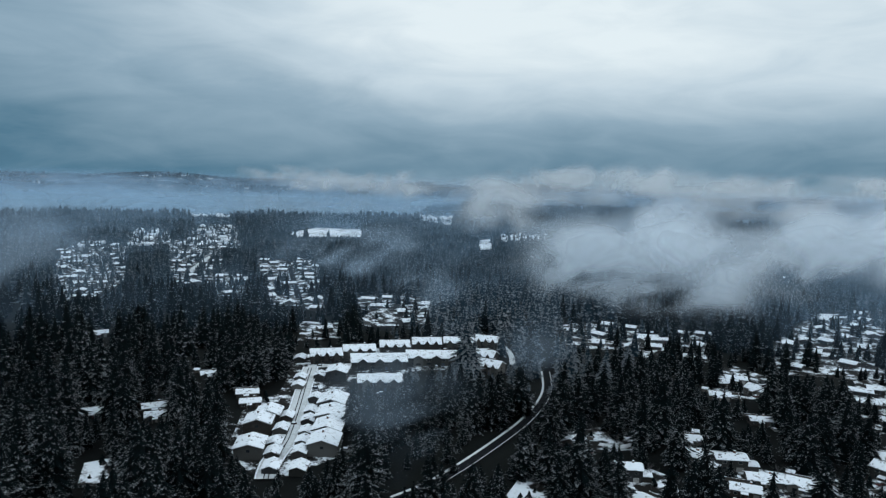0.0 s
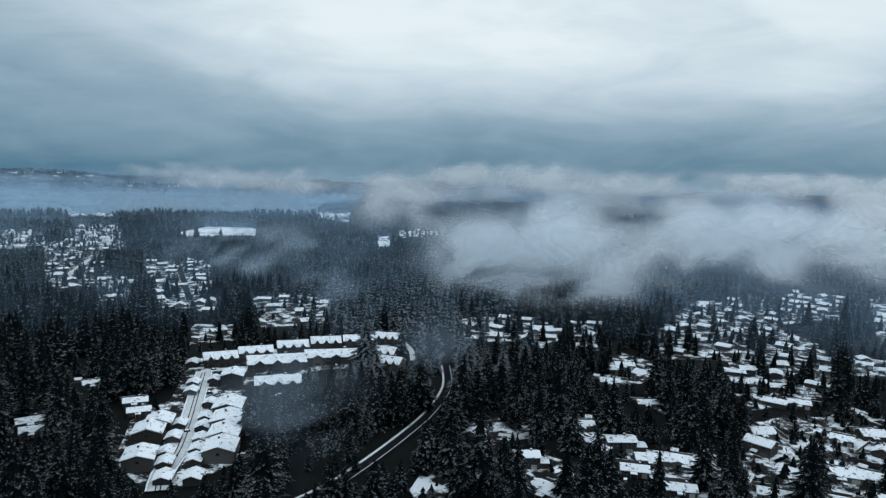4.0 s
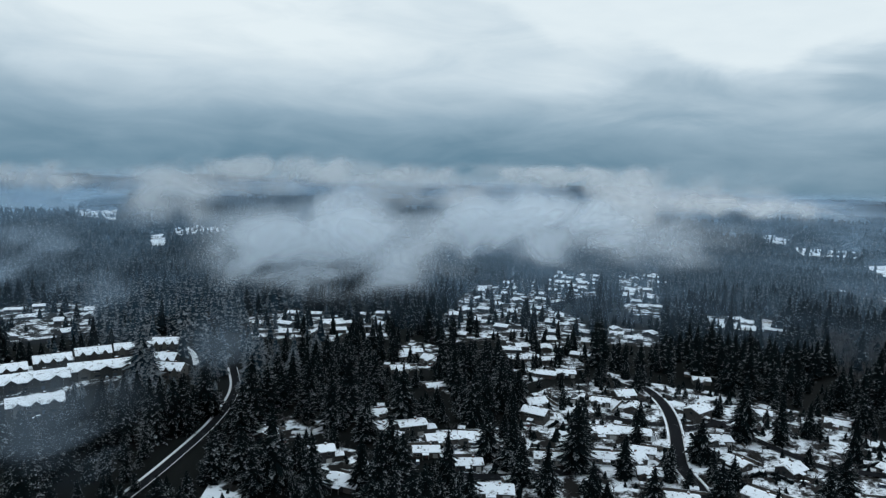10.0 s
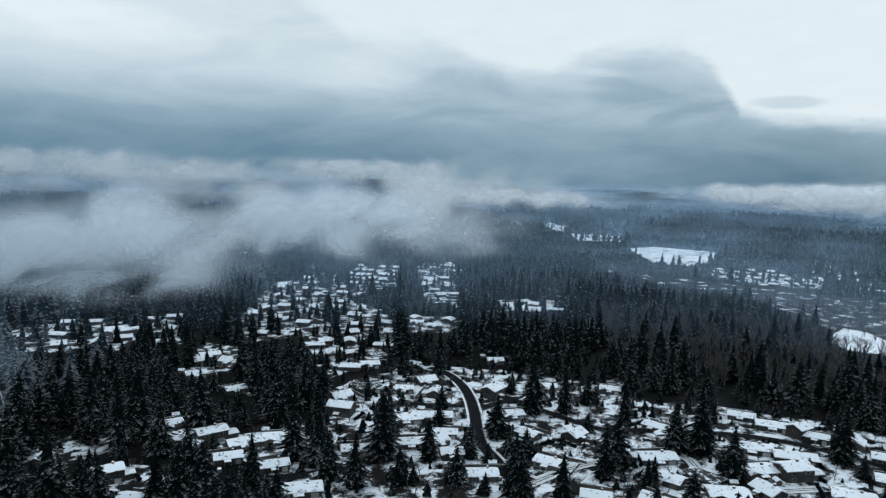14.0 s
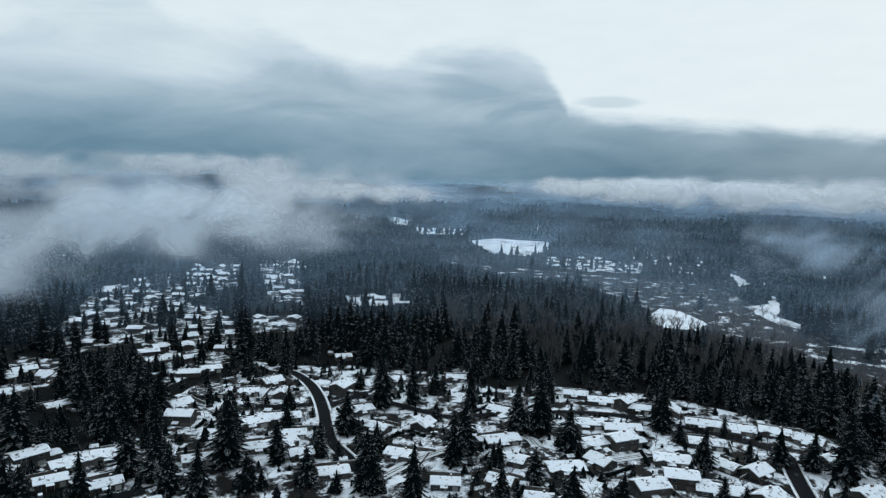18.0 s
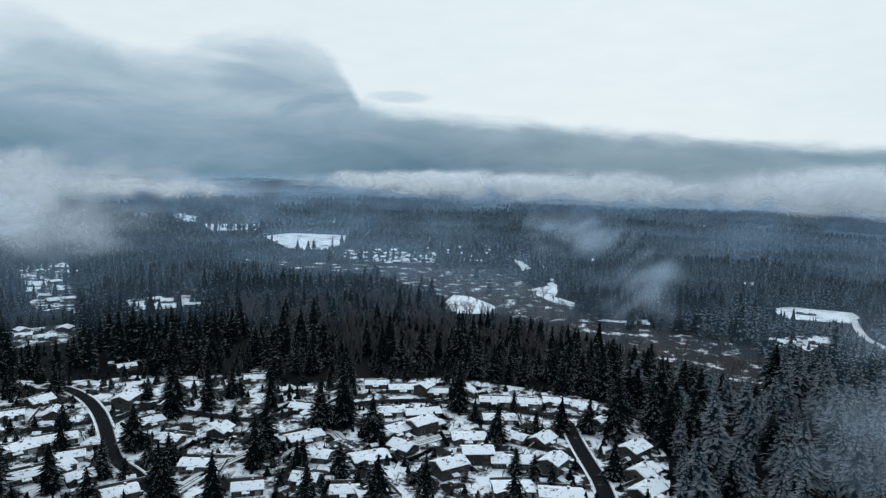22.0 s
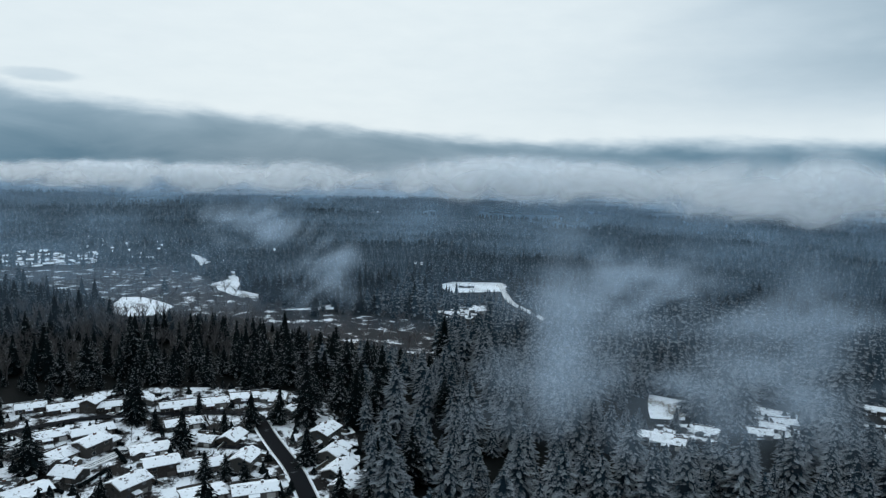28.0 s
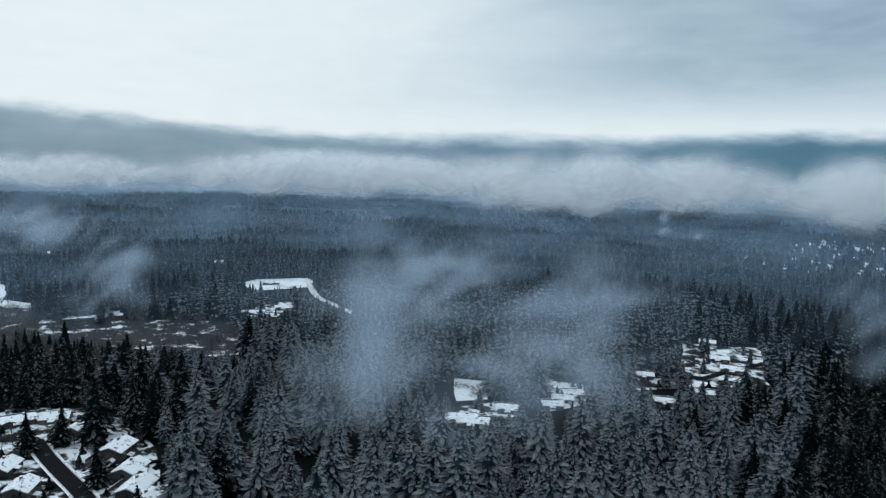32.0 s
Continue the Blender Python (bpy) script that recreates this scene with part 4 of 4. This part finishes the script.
def shed_thing():
    base = tagged(new("shed"), "small wooden garden shed with a snow-covered roof", "shed")
    part("wall", prism([(-1.3, 0), (1.3, 0), (1.3, 2.0), (0, 2.7), (-1.3, 2.0)], -1.7, 1.7), fence_mat, base)
    for s in (-1, 1):
        prof = [(s * 1.6, 1.88), (0, 2.74), (0, 2.98), (s * 1.6, 2.12)]
        part("roof_slope", prism(prof if s < 0 else prof[::-1], -1.95, 1.95), snow_roof, base, "snow-covered roof slope")
    part("door", box(-0.5, 0.5, -1.36, -1.29, 0.05, 1.85), door_mat, base)
    return base


def spread(proto, m, first, group):
    ob = proto if first else copy_thing(proto, m)
    ob.matrix_basis = m
    tagged(ob, group=group)


FENCES, HEDGES, CAR, SHED = [fence_thing(4), fence_thing(6)], [hedge_thing(11), hedge_thing(17)], car_thing(), shed_thing()
placed = {}
for n, (x, y, turn, group) in enumerate(SPOTS):
    if math.hypot(x, y) > 480:
        continue
    town = group in ("garages", "townhouse rows", "townhouse units")
    c, s = math.cos(radians(turn)), math.sin(radians(turn))
    wants = [("car", CAR, -4.5 + (n % 3) * 4.5, -9.5, 90 * (n % 2) + rng.uniform(-8, 8))] if n % 2 == 0 or group == "townhouse rows" else []
    if not town:
        wants += [("fence%d" % (n % 2), FENCES[n % 2], -8, 10.5, rng.uniform(-4, 4)), ("hedge%d" % (n % 2), HEDGES[n % 2], 10.5 if n % 3 else -11, -7, 90 + rng.uniform(-8, 8))]
        if n % 2 == 1:
            wants.append(("shed", SHED, 6.5 - 13 * (n % 4 > 1), 12.5, rng.uniform(-30, 30)))
        if n % 3 == 0:
            wants.append(("fence0", FENCES[0], 11.5, -6, 90 + rng.uniform(-5, 5)))
    for key, proto, a, b, t in wants:
        px, py = x + c * a - s * b, y + s * a + c * b
        i, j = cells(px, py)
        if key == "car" and built[i, j]:
            px, py = x + c * a * 1.3 + s * 13, y + s * a * 1.3 - c * 13
        elif built[i, j]:
            continue
        spread(proto, pose(px, py, float(ground_height(px, py)) + 0.3, 0, 0, turn + t), key not in placed,
               {"car": "cars parked in the yards", "fence": "yard fences", "hedge": "yard hedges", "shed": "garden sheds"}[key.rstrip("01")])
        placed[key] = True


# ---- trees ----
def conifer(rand, whorls, fronds, spread, full=0.78):
    """Crown of drooping boughs round a dark heart, one unit high: points, triangles, nearness to a bough's tip."""
    v, f, tip = [], [], []
    for k in range(whorls):
        u = (k + rand.uniform(0.0, 1.0)) / whorls
        z = 0.08 + 0.90 * u
        reach = spread * (1 - u) ** full * rand.uniform(0.75, 1.1) * min(1.0, 0.65 + u * 2.5) + 0.012
        turn = rand.uniform(0, 6.3)
        m = max(4, int(fronds * (0.45 + 0.55 * (1 - u)) + 0.5))
        for q in range(m):
            if rand.random() < 0.08:
                continue
            a = turn + 6.283 * q / m + rand.uniform(-0.35, 0.35)
            r = reach * rand.uniform(0.55, 1.18)
            drop = r * rand.uniform(0.10, 0.60)
            c, s = math.cos(a), math.sin(a)
            w = r * 1.25 / m + 0.004
            zz = z + rand.uniform(-0.05, 0.05) * (1 - u)
            n = len(v)
            v += [(c * r * 0.2, s * r * 0.2, zz + 0.02), (c * r * 0.7 - s * w, s * r * 0.7 + c * w, zz - drop * 0.75), (c * r, s * r, zz - drop), (c * r * 0.7 + s * w, s * r * 0.7 - c * w, zz - drop * 0.75)]
            tip += [0.0, 0.75, 1.0, 0.75]
            f += [(n, n + 1, n + 2), (n, n + 2, n + 3)]
    n = len(v)  # leader and dark heart
    for q in range(6):
        a = 6.283 * q / 6
        v.append((math.cos(a) * spread * 0.55, math.sin(a) * spread * 0.55, 0.04))
    v.append((0, 0, 1.0))
    tip += [0.0] * 7
    f += [(n + q, n + (q + 1) % 6, n + 6) for q in range(6)]
    return np.array(v), np.array(f), np.array(tip)


def jagged(rand, tiers, sides, spread):
    """A far conifer: a few ragged cones."""
    v, f, tip = [], [], []
    for k in range(tiers):
        u = k / tiers
        r, z0, z1 = spread * (1 - u) ** 0.8, 0.05 + 0.8 * u, min(1.0, 0.05 + 0.8 * u + 0.45)
        n = len(v)
        turn = rand.uniform(0, 6.3)
        for q in range(sides):
            a = turn + 6.283 * q / sides
            rr = r * rand.uniform(0.6, 1.25)
            v.append((math.cos(a) * rr, math.sin(a) * rr, z0 + rand.uniform(-0.03, 0.06)))
        v.append((rand.uniform(-0.01, 0.01), 0, z1 if k < tiers - 1 else 1.0))
        tip += [0.8] * sides + [0.45]
        f += [(n + q, n + (q + 1) % sides, n + sides) for q in range(sides)]
    return np.array(v), np.array(f), np.array(tip)


def bare_tree(rand, limbs):
    """A leafless broadleaf tree, one unit high: thin tapered sticks."""
    v, f = [], []

    def stick(p, q, r0, r1):
        d = (q - p).normalized()
        side = d.orthogonal().normalized()
        other = d.cross(side)
        n = len(v)
        for c, r in ((p, r0), (q, r1)):
            for k in range(3):
                a = 2.094 * k
                v.append(tuple(c + side * (math.cos(a) * r) + other * (math.sin(a) * r)))
        for k in range(3):
            m = (k + 1) % 3
            f.extend([(n + k, n + m, n + 3 + m), (n + k, n + 3 + m, n + 3 + k)])

    top = Vector((0, 0, 0.34))
    stick(Vector((0, 0, 0)), top, 0.022, 0.016)
    for k in range(limbs):
        a, out, up = rand.uniform(0, 6.3), rand.uniform(0.12, 0.34), rand.uniform(0.3, 0.62)
        p = Vector((0, 0, rand.uniform(0.2, 0.36)))
        q = p + Vector((math.cos(a) * out, math.sin(a) * out, up))
        stick(p, q, 0.013, 0.005)
        for j in range(4):
            u = rand.uniform(0.35, 0.95)
            s = p.lerp(q, u)
            e = s + Vector((rand.uniform(-0.16, 0.16), rand.uniform(-0.16, 0.16), rand.uniform(0.04, 0.2)))
            stick(s, e, 0.006, 0.0025)
    return np.array(v), np.array(f), np.zeros(len(v))


def trunk_mesh():
    bm = bmesh.new()
    bmesh.ops.create_cone(bm, cap_ends=False, segments=7, radius1=0.018, radius2=0.002, depth=0.97)
    bmesh.ops.translate(bm, verts=bm.verts, vec=(0, 0, 0.485))
    me = bpy.data.meshes.new("trunk")
    bm.to_mesh(me)
    bm.free()
    me.materials.append(bark)
    return me


def tipped(me, tip):
    at = me.attributes.new("tip", "FLOAT", "POINT")
    at.data.foreach_set("value", np.asarray(tip, np.float32))
    return me


def planted(name, protos, x, y, h, w, mats, label, seed, kind="stuff", category="trees"):
    """Many trees joined into one mesh."""
    r = np.random.default_rng(seed)
    which = r.integers(0, len(protos), len(x))
    vs, fs, tips, base = [], [], [], 0
    ang = r.uniform(0, 6.283, len(x))
    z = ground_height(x, y)
    for k, (pv, pf, pt) in enumerate(protos):
        sel = np.where(which == k)[0]
        if not len(sel):
            continue
        c, s = np.cos(ang[sel])[:, None], np.sin(ang[sel])[:, None]
        hh, ww = h[sel][:, None], (h * w)[sel][:, None]
        vx = (pv[:, 0] * c - pv[:, 1] * s) * ww + x[sel][:, None]
        vy = (pv[:, 0] * s + pv[:, 1] * c) * ww + y[sel][:, None]
        vz = pv[:, 2] * hh + z[sel][:, None]
        vs.append(np.stack([vx, vy, vz], -1).reshape(-1, 3))
        fs.append((pf[None] + (np.arange(len(sel)) * len(pv))[:, None, None] + base).reshape(-1, 3))
        tips.append(np.tile(pt, len(sel)))
        base += len(sel) * len(pv)
    me = tipped(mesh_of(name, np.concatenate(vs), np.concatenate(fs), mats), np.concatenate(tips))
    return tagged(new(name, me), label, category, kind=kind)


tr = random.Random(11)
NEAR = [conifer(tr, 24, 15, tr.uniform(0.20, 0.27), tr.uniform(0.58, 0.8)) for _ in range(8)]
MIDDLE = [conifer(tr, 11, 8, tr.uniform(0.20, 0.25), tr.uniform(0.6, 0.8)) for _ in range(8)]
FAR = [jagged(tr, 3, 5, 0.19) for _ in range(6)]
BARE = [bare_tree(tr, 7) for _ in range(4)]
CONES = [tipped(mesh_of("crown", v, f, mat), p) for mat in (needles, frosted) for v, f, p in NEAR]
TRUNK = trunk_mesh()


def conifer_thing(x, y, h, wide, k, label, group=""):
    base = tagged(new("fir_tree"), label, "tree", group)
    for name, me in (("trunk", TRUNK), ("crown", CONES[k])):
        ob = new(name, me)
        ob.parent = base
    base.matrix_basis = pose(x, y, float(ground_height(x, y)), tr.uniform(-1.5, 1.5), tr.uniform(-1.5, 1.5), tr.uniform(0, 360)) @ Matrix.Diagonal((h * wide, h * wide, h, 1))
    return base


for group, rows in TREES.items():
    for n, (x, y, h) in enumerate(rows):
        conifer_thing(x, y, h, tr.uniform(1.15, 1.6), n % 8, "tall snow-dusted fir standing among snowy yards" if h > 16 else "small snow-dusted fir in a snowy yard", group)

nr_ = np.random.default_rng(5)


def scatter(r0, r1, spacing, az0=-152.0, az1=38.0):
    """Jittered points over the ring that is seen; azimuth counter-clockwise from +y."""
    xs = []
    for r in np.arange(r0, r1, spacing):
        n = int(math.radians(az1 - az0) * r / spacing)
        a = np.radians(az0 + (az1 - az0) * (np.arange(n) + nr_.uniform(0, 1, n)) / n)
        rr = r + nr_.uniform(-0.5, 0.5, n) * spacing
        xs.append(np.stack([-np.sin(a) * rr, np.cos(a) * rr], -1))
    return np.concatenate(xs)


def cold_side(x, y):
    """Where the firs carry thick frost and a painted mist tone: the eastern wood and the belt along the parkway."""
    az, d = np.degrees(np.arctan2(x, y)) + nr_.normal(0, 3, len(x)), np.hypot(x, y)
    return ((az > 93) & (az < 142) & (d < 700)) | ((az > -2) & (az < 14) & (d > 400) & (d < 760))


def forest(points, tall):
    """Keeps trees off roads, houses and open ground; low where open ground lies close behind."""
    x, y = points[:, 0], points[:, 1]
    n = len(x)
    i, j = cells(x, y)
    d = np.hypot(x, y)
    patch = np.sin(x * 0.021 + 1.3) * np.sin(y * 0.017) + 0.6 * np.sin(x * 0.047 + y * 0.031)
    young = nr_.random(n) < np.where(d < 700, 0.30, 0.08)
    h = tall * (nr_.normal(1.0, np.where(d < 700, 0.14, 0.09)).clip(0.7, 1.35) + 0.12 * patch) * np.where(young, nr_.uniform(0.45, 0.75, n), 1.0)
    clump = np.array([noise.noise((a * 0.028, b * 0.028, 1.7)) for a, b in zip(x, y)])
    h = np.where((clump < -0.25) & (d < 900), h * nr_.uniform(0.3, 0.6, n), h)
    keep = ~built[i, j]
    grove = opened[i, j]
    keep &= ~grove | (yard[i, j] & (nr_.random(n) < np.where(d > 420, 0.72 + 0.9 * clump, np.where(x < 250, 0.34, 0.22))))
    h = np.where(grove, h * nr_.uniform(0.35, 0.85, n) * np.where(d > 420, 0.85, 1.0), h)
    limit = np.full(n, 99.0)
    for k in np.arange(1.30, 1.0, -0.03):
        ki, kj = cells(x * k, y * k)
        limit = np.where(opened[ki, kj] | built[ki, kj] | scrub[ki, kj], EYE * (1 - 1 / k) * 1.1, limit)
    free = (nr_.random(n) < 0.06) | grove
    h = np.where(free, h, np.minimum(h, limit))
    keep &= h > 6
    keep &= ~(scrub[i, j] & (nr_.random(n) < 0.85)) & ~(alder[i, j] & (nr_.random(n) < 0.5))
    az = np.degrees(np.arctan2(x, y))
    keep &= ~((az < 1.5) & (d > 1800) & (d < 3500))
    return x[keep], y[keep], h[keep], d[keep], np.where(grove, 1.6, 1.55)[keep]


x, y, h, d, w = forest(scatter(212, 470, 12.5), 28)
cold = cold_side(x, y)
single = (d < 330) & (nr_.random(len(x)) < 0.27)
for n, k in enumerate(np.where(single)[0][:230]):
    conifer_thing(x[k], y[k], h[k], tr.uniform(1.3, 1.7), n % 8 + 8 * int(cold[k]), "thickly frosted, mist-tinted fir at the edge of the wood" if cold[k] else "snow-dusted fir at the near edge of the forest", "firs of the near forest")
rest = np.ones(len(x), bool)
rest[np.where(single)[0][:230]] = False
for k, (sel, mat, label) in enumerate(((rest & ~cold, needles, "dense dark fir forest dusted with snow"), (rest & cold, frosted, "fir forest thickly frosted with snow, tinted like mist"))):
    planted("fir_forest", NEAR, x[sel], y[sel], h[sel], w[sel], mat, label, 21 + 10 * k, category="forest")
x, y, h, d, w = (np.concatenate(q) for q in zip(forest(scatter(470, 720, 11.5), 24), forest(scatter(720, 1020, 10.0), 20)))
# beyond about 760 m the needle colour itself carries the haze
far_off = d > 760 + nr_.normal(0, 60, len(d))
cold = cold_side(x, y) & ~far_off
for k, (sel, mat, label) in enumerate(((~cold & ~far_off, needles, "dark fir forest dusted with snow"), (cold, frosted, "fir forest thickly frosted with snow, tinted like mist"),
                                       (far_off, hazed_needles, "distant fir forest on the valley side"))):
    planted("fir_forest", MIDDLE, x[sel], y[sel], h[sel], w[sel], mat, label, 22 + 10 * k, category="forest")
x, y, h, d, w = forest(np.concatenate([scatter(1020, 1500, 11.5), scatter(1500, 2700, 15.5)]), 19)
planted("fir_forest", FAR, x, y, h, 1.6, hazed_needles, "far fir forest fading into mist", 23, category="forest")
p = scatter(3480, 4700, 30.0, 1, 38)
x, y = p[:, 0], p[:, 1]
ok = np.sin(x * 0.013) * np.sin(y * 0.011) + nr_.uniform(-0.9, 0.9, len(x)) > -0.1
planted("shore_trees", FAR, x[ok], y[ok], np.full(ok.sum(), 20.0), 2.2, hazed_needles, "trees on the far lake shore", 24, category="trees")
# bare broadleaf trees and scrub in the valley and between the yards
p = scatter(330, 1150, 10.0, -135, -48)
i, j = cells(p[:, 0], p[:, 1])
ok = scrub[i, j] & ~built[i, j] & (nr_.random(len(p)) < 0.75)
planted("bare_scrub", BARE, p[ok, 0], p[ok, 1], nr_.uniform(4, 13, ok.sum()), 1.3, twigs, "leafless brown scrub and alder in the marsh", 25, category="scrub")
p = scatter(300, 900, 9.0, -125, -55)
i, j = cells(p[:, 0], p[:, 1])
ok = alder[i, j] & ~built[i, j] & ~opened[i, j] & (nr_.random(len(p)) < 0.6)
planted("bare_wood", BARE, p[ok, 0], p[ok, 1], nr_.uniform(13, 21, ok.sum()), 1.15, twigs, "leafless brown alder wood among the firs", 29, category="trees")
p = scatter(215, 480, 8.0)
i, j = cells(p[:, 0], p[:, 1])
ok = yard[i, j] & ~built[i, j] & (nr_.random(len(p)) < 0.6)
planted("yard_bushes", FAR, p[ok, 0], p[ok, 1], nr_.uniform(2.0, 6.5, ok.sum()), 2.4, needles, "dark evergreen bushes in the snowy yards", 30, category="bushes")
p = scatter(215, 480, 8.0)
i, j = cells(p[:, 0], p[:, 1])
ok = yard[i, j] & ~built[i, j] & (nr_.random(len(p)) < 0.7)
planted("yard_shrubs", BARE, p[ok, 0], p[ok, 1], nr_.uniform(2.5, 7, ok.sum()), 1.5, twigs, "bare shrubs and small trees in the yards", 26, category="shrubs")
if len(FAR_SPOTS) > 185:
    fs = np.array([q[1:3] for q in FAR_SPOTS[185:]])
p = scatter(3500, 4400, 42.0, 12, 38)
ok = nr_.random(len(p)) < 0.16
hut = np.array([(-1, -0.7, 0), (1, -0.7, 0), (1, 0.7, 0), (-1, 0.7, 0), (-1.1, -0.85, 0.5), (1.1, -0.85, 0.5), (1.1, 0.85, 0.5), (-1.1, 0.85, 0.5), (-1.1, 0, 1), (1.1, 0, 1)], float)
hutf = np.array([(4, 5, 9), (4, 9, 8), (6, 7, 8), (6, 8, 9), (5, 6, 9), (7, 4, 8), (0, 1, 5), (0, 5, 4), (1, 2, 6), (1, 6, 5), (2, 3, 7), (2, 7, 6), (3, 0, 4), (3, 4, 7)])
planted("shore_houses", [(hut, hutf, np.zeros(10))], p[ok, 0], p[ok, 1], np.full(ok.sum(), 7.0), 1.3, snow_roof, "tiny snow-roofed houses on the far shore", 27, category="houses")
if len(FAR_SPOTS) > 185:
    planted("far_houses", [(hut, hutf, np.zeros(10))], fs[:, 0], fs[:, 1], np.full(len(fs), 5.0), 1.3, snow_roof, "far snow-roofed houses between the trees", 28, category="houses")


# ---- low cloud and haze: stacks of thin curved sheets ----
def cloud(name, radii, azimuth, half_wide, z, half_tall, dense, mat, label, rows=6, ends=True):
    """Sheets one behind the other; the middle ones reach furthest. Azimuth clockwise from +y, in radians."""
    vs, fs, uvs, plans, den, base = [], [], [], [], [], 0
    seed = 3.7 * azimuth * 57.3 + 0.011 * radii[0] + z
    n = len(radii)
    for k, d in enumerate(radii):
        w = (2 * (k + 0.5) / n - 1) * 0.9 if n > 1 else 0.0
        cols = max(8, int(half_wide / 12)) if half_wide < 600 else 60
        u, v = np.meshgrid(np.linspace(-1.15, 1.15, cols + 1), np.linspace(-1.15, 1.15, rows + 1), indexing="ij")
        a = azimuth + u * half_wide / d
        vs.append(np.stack([np.sin(a) * d, np.cos(a) * d, z + v * half_tall], -1).reshape(-1, 3))
        ii, jj = np.meshgrid(np.arange(cols), np.arange(rows), indexing="ij")
        f = np.stack([ii * (rows + 1) + jj, (ii + 1) * (rows + 1) + jj, (ii + 1) * (rows + 1) + jj + 1, ii * (rows + 1) + jj + 1], -1).reshape(-1, 4)
        s = 1 / math.sqrt(max(1 - w * w, 0.2))
        uvs.append((np.stack([u if ends else 0 * u, v], -1).reshape(-1, 2) * s)[f.ravel()])
        plans.append(np.stack([seed + u * half_wide / half_tall * 0.7 + 0.05 * k, 0.37 * seed + v - 0.08 * u + 0.09 * k], -1).reshape(-1, 2)[f.ravel()])
        fs.append(f + base)
        den.append(np.full(len(f), dense))
        base += u.size
    me = mesh_of(name, np.concatenate(vs), np.concatenate(fs), mat)
    lay = me.uv_layers.new(name="rim")
    lay.data.foreach_set("uv", np.concatenate(uvs).astype(np.float32).ravel())
    lay = me.uv_layers.new(name="billow")
    lay.data.foreach_set("uv", np.concatenate(plans).astype(np.float32).ravel())
    at = me.attributes.new("dense", "FLOAT", "FACE")
    at.data.foreach_set("value", np.concatenate(den).astype(np.float32))
    return tagged(new(name, me), label, "cloud", kind="stuff")


for n, (name, x, y, z, wide, tall, dense) in enumerate(CLOUDS):
    d = math.hypot(x, y)
    deep = min(wide * 0.5, 240)
    layers = 5 if d < 1000 else 4
    near_by = d < 1000
    if near_by:  # floats clear of the tree tops
        x, y, z, wide, tall, d = 0.76 * x, 0.76 * y, EYE - 0.76 * (EYE - z), 0.76 * wide, 0.76 * tall, 0.76 * d
        deep = min(wide * 0.4, 90)
    cloud(name, d + deep * np.linspace(-0.5, 0.5, layers), math.atan2(x, y), 0.66 * wide, z, 0.80 * tall, dense, (mist if name == "fog_bank" else wisp) if near_by else bank,
          "pale low cloud bank lying over the trees" if name == "fog_bank" else "thin torn wisp of mist between the trees")
# aerial haze imitated by blue-tinted sheets, denser with distance
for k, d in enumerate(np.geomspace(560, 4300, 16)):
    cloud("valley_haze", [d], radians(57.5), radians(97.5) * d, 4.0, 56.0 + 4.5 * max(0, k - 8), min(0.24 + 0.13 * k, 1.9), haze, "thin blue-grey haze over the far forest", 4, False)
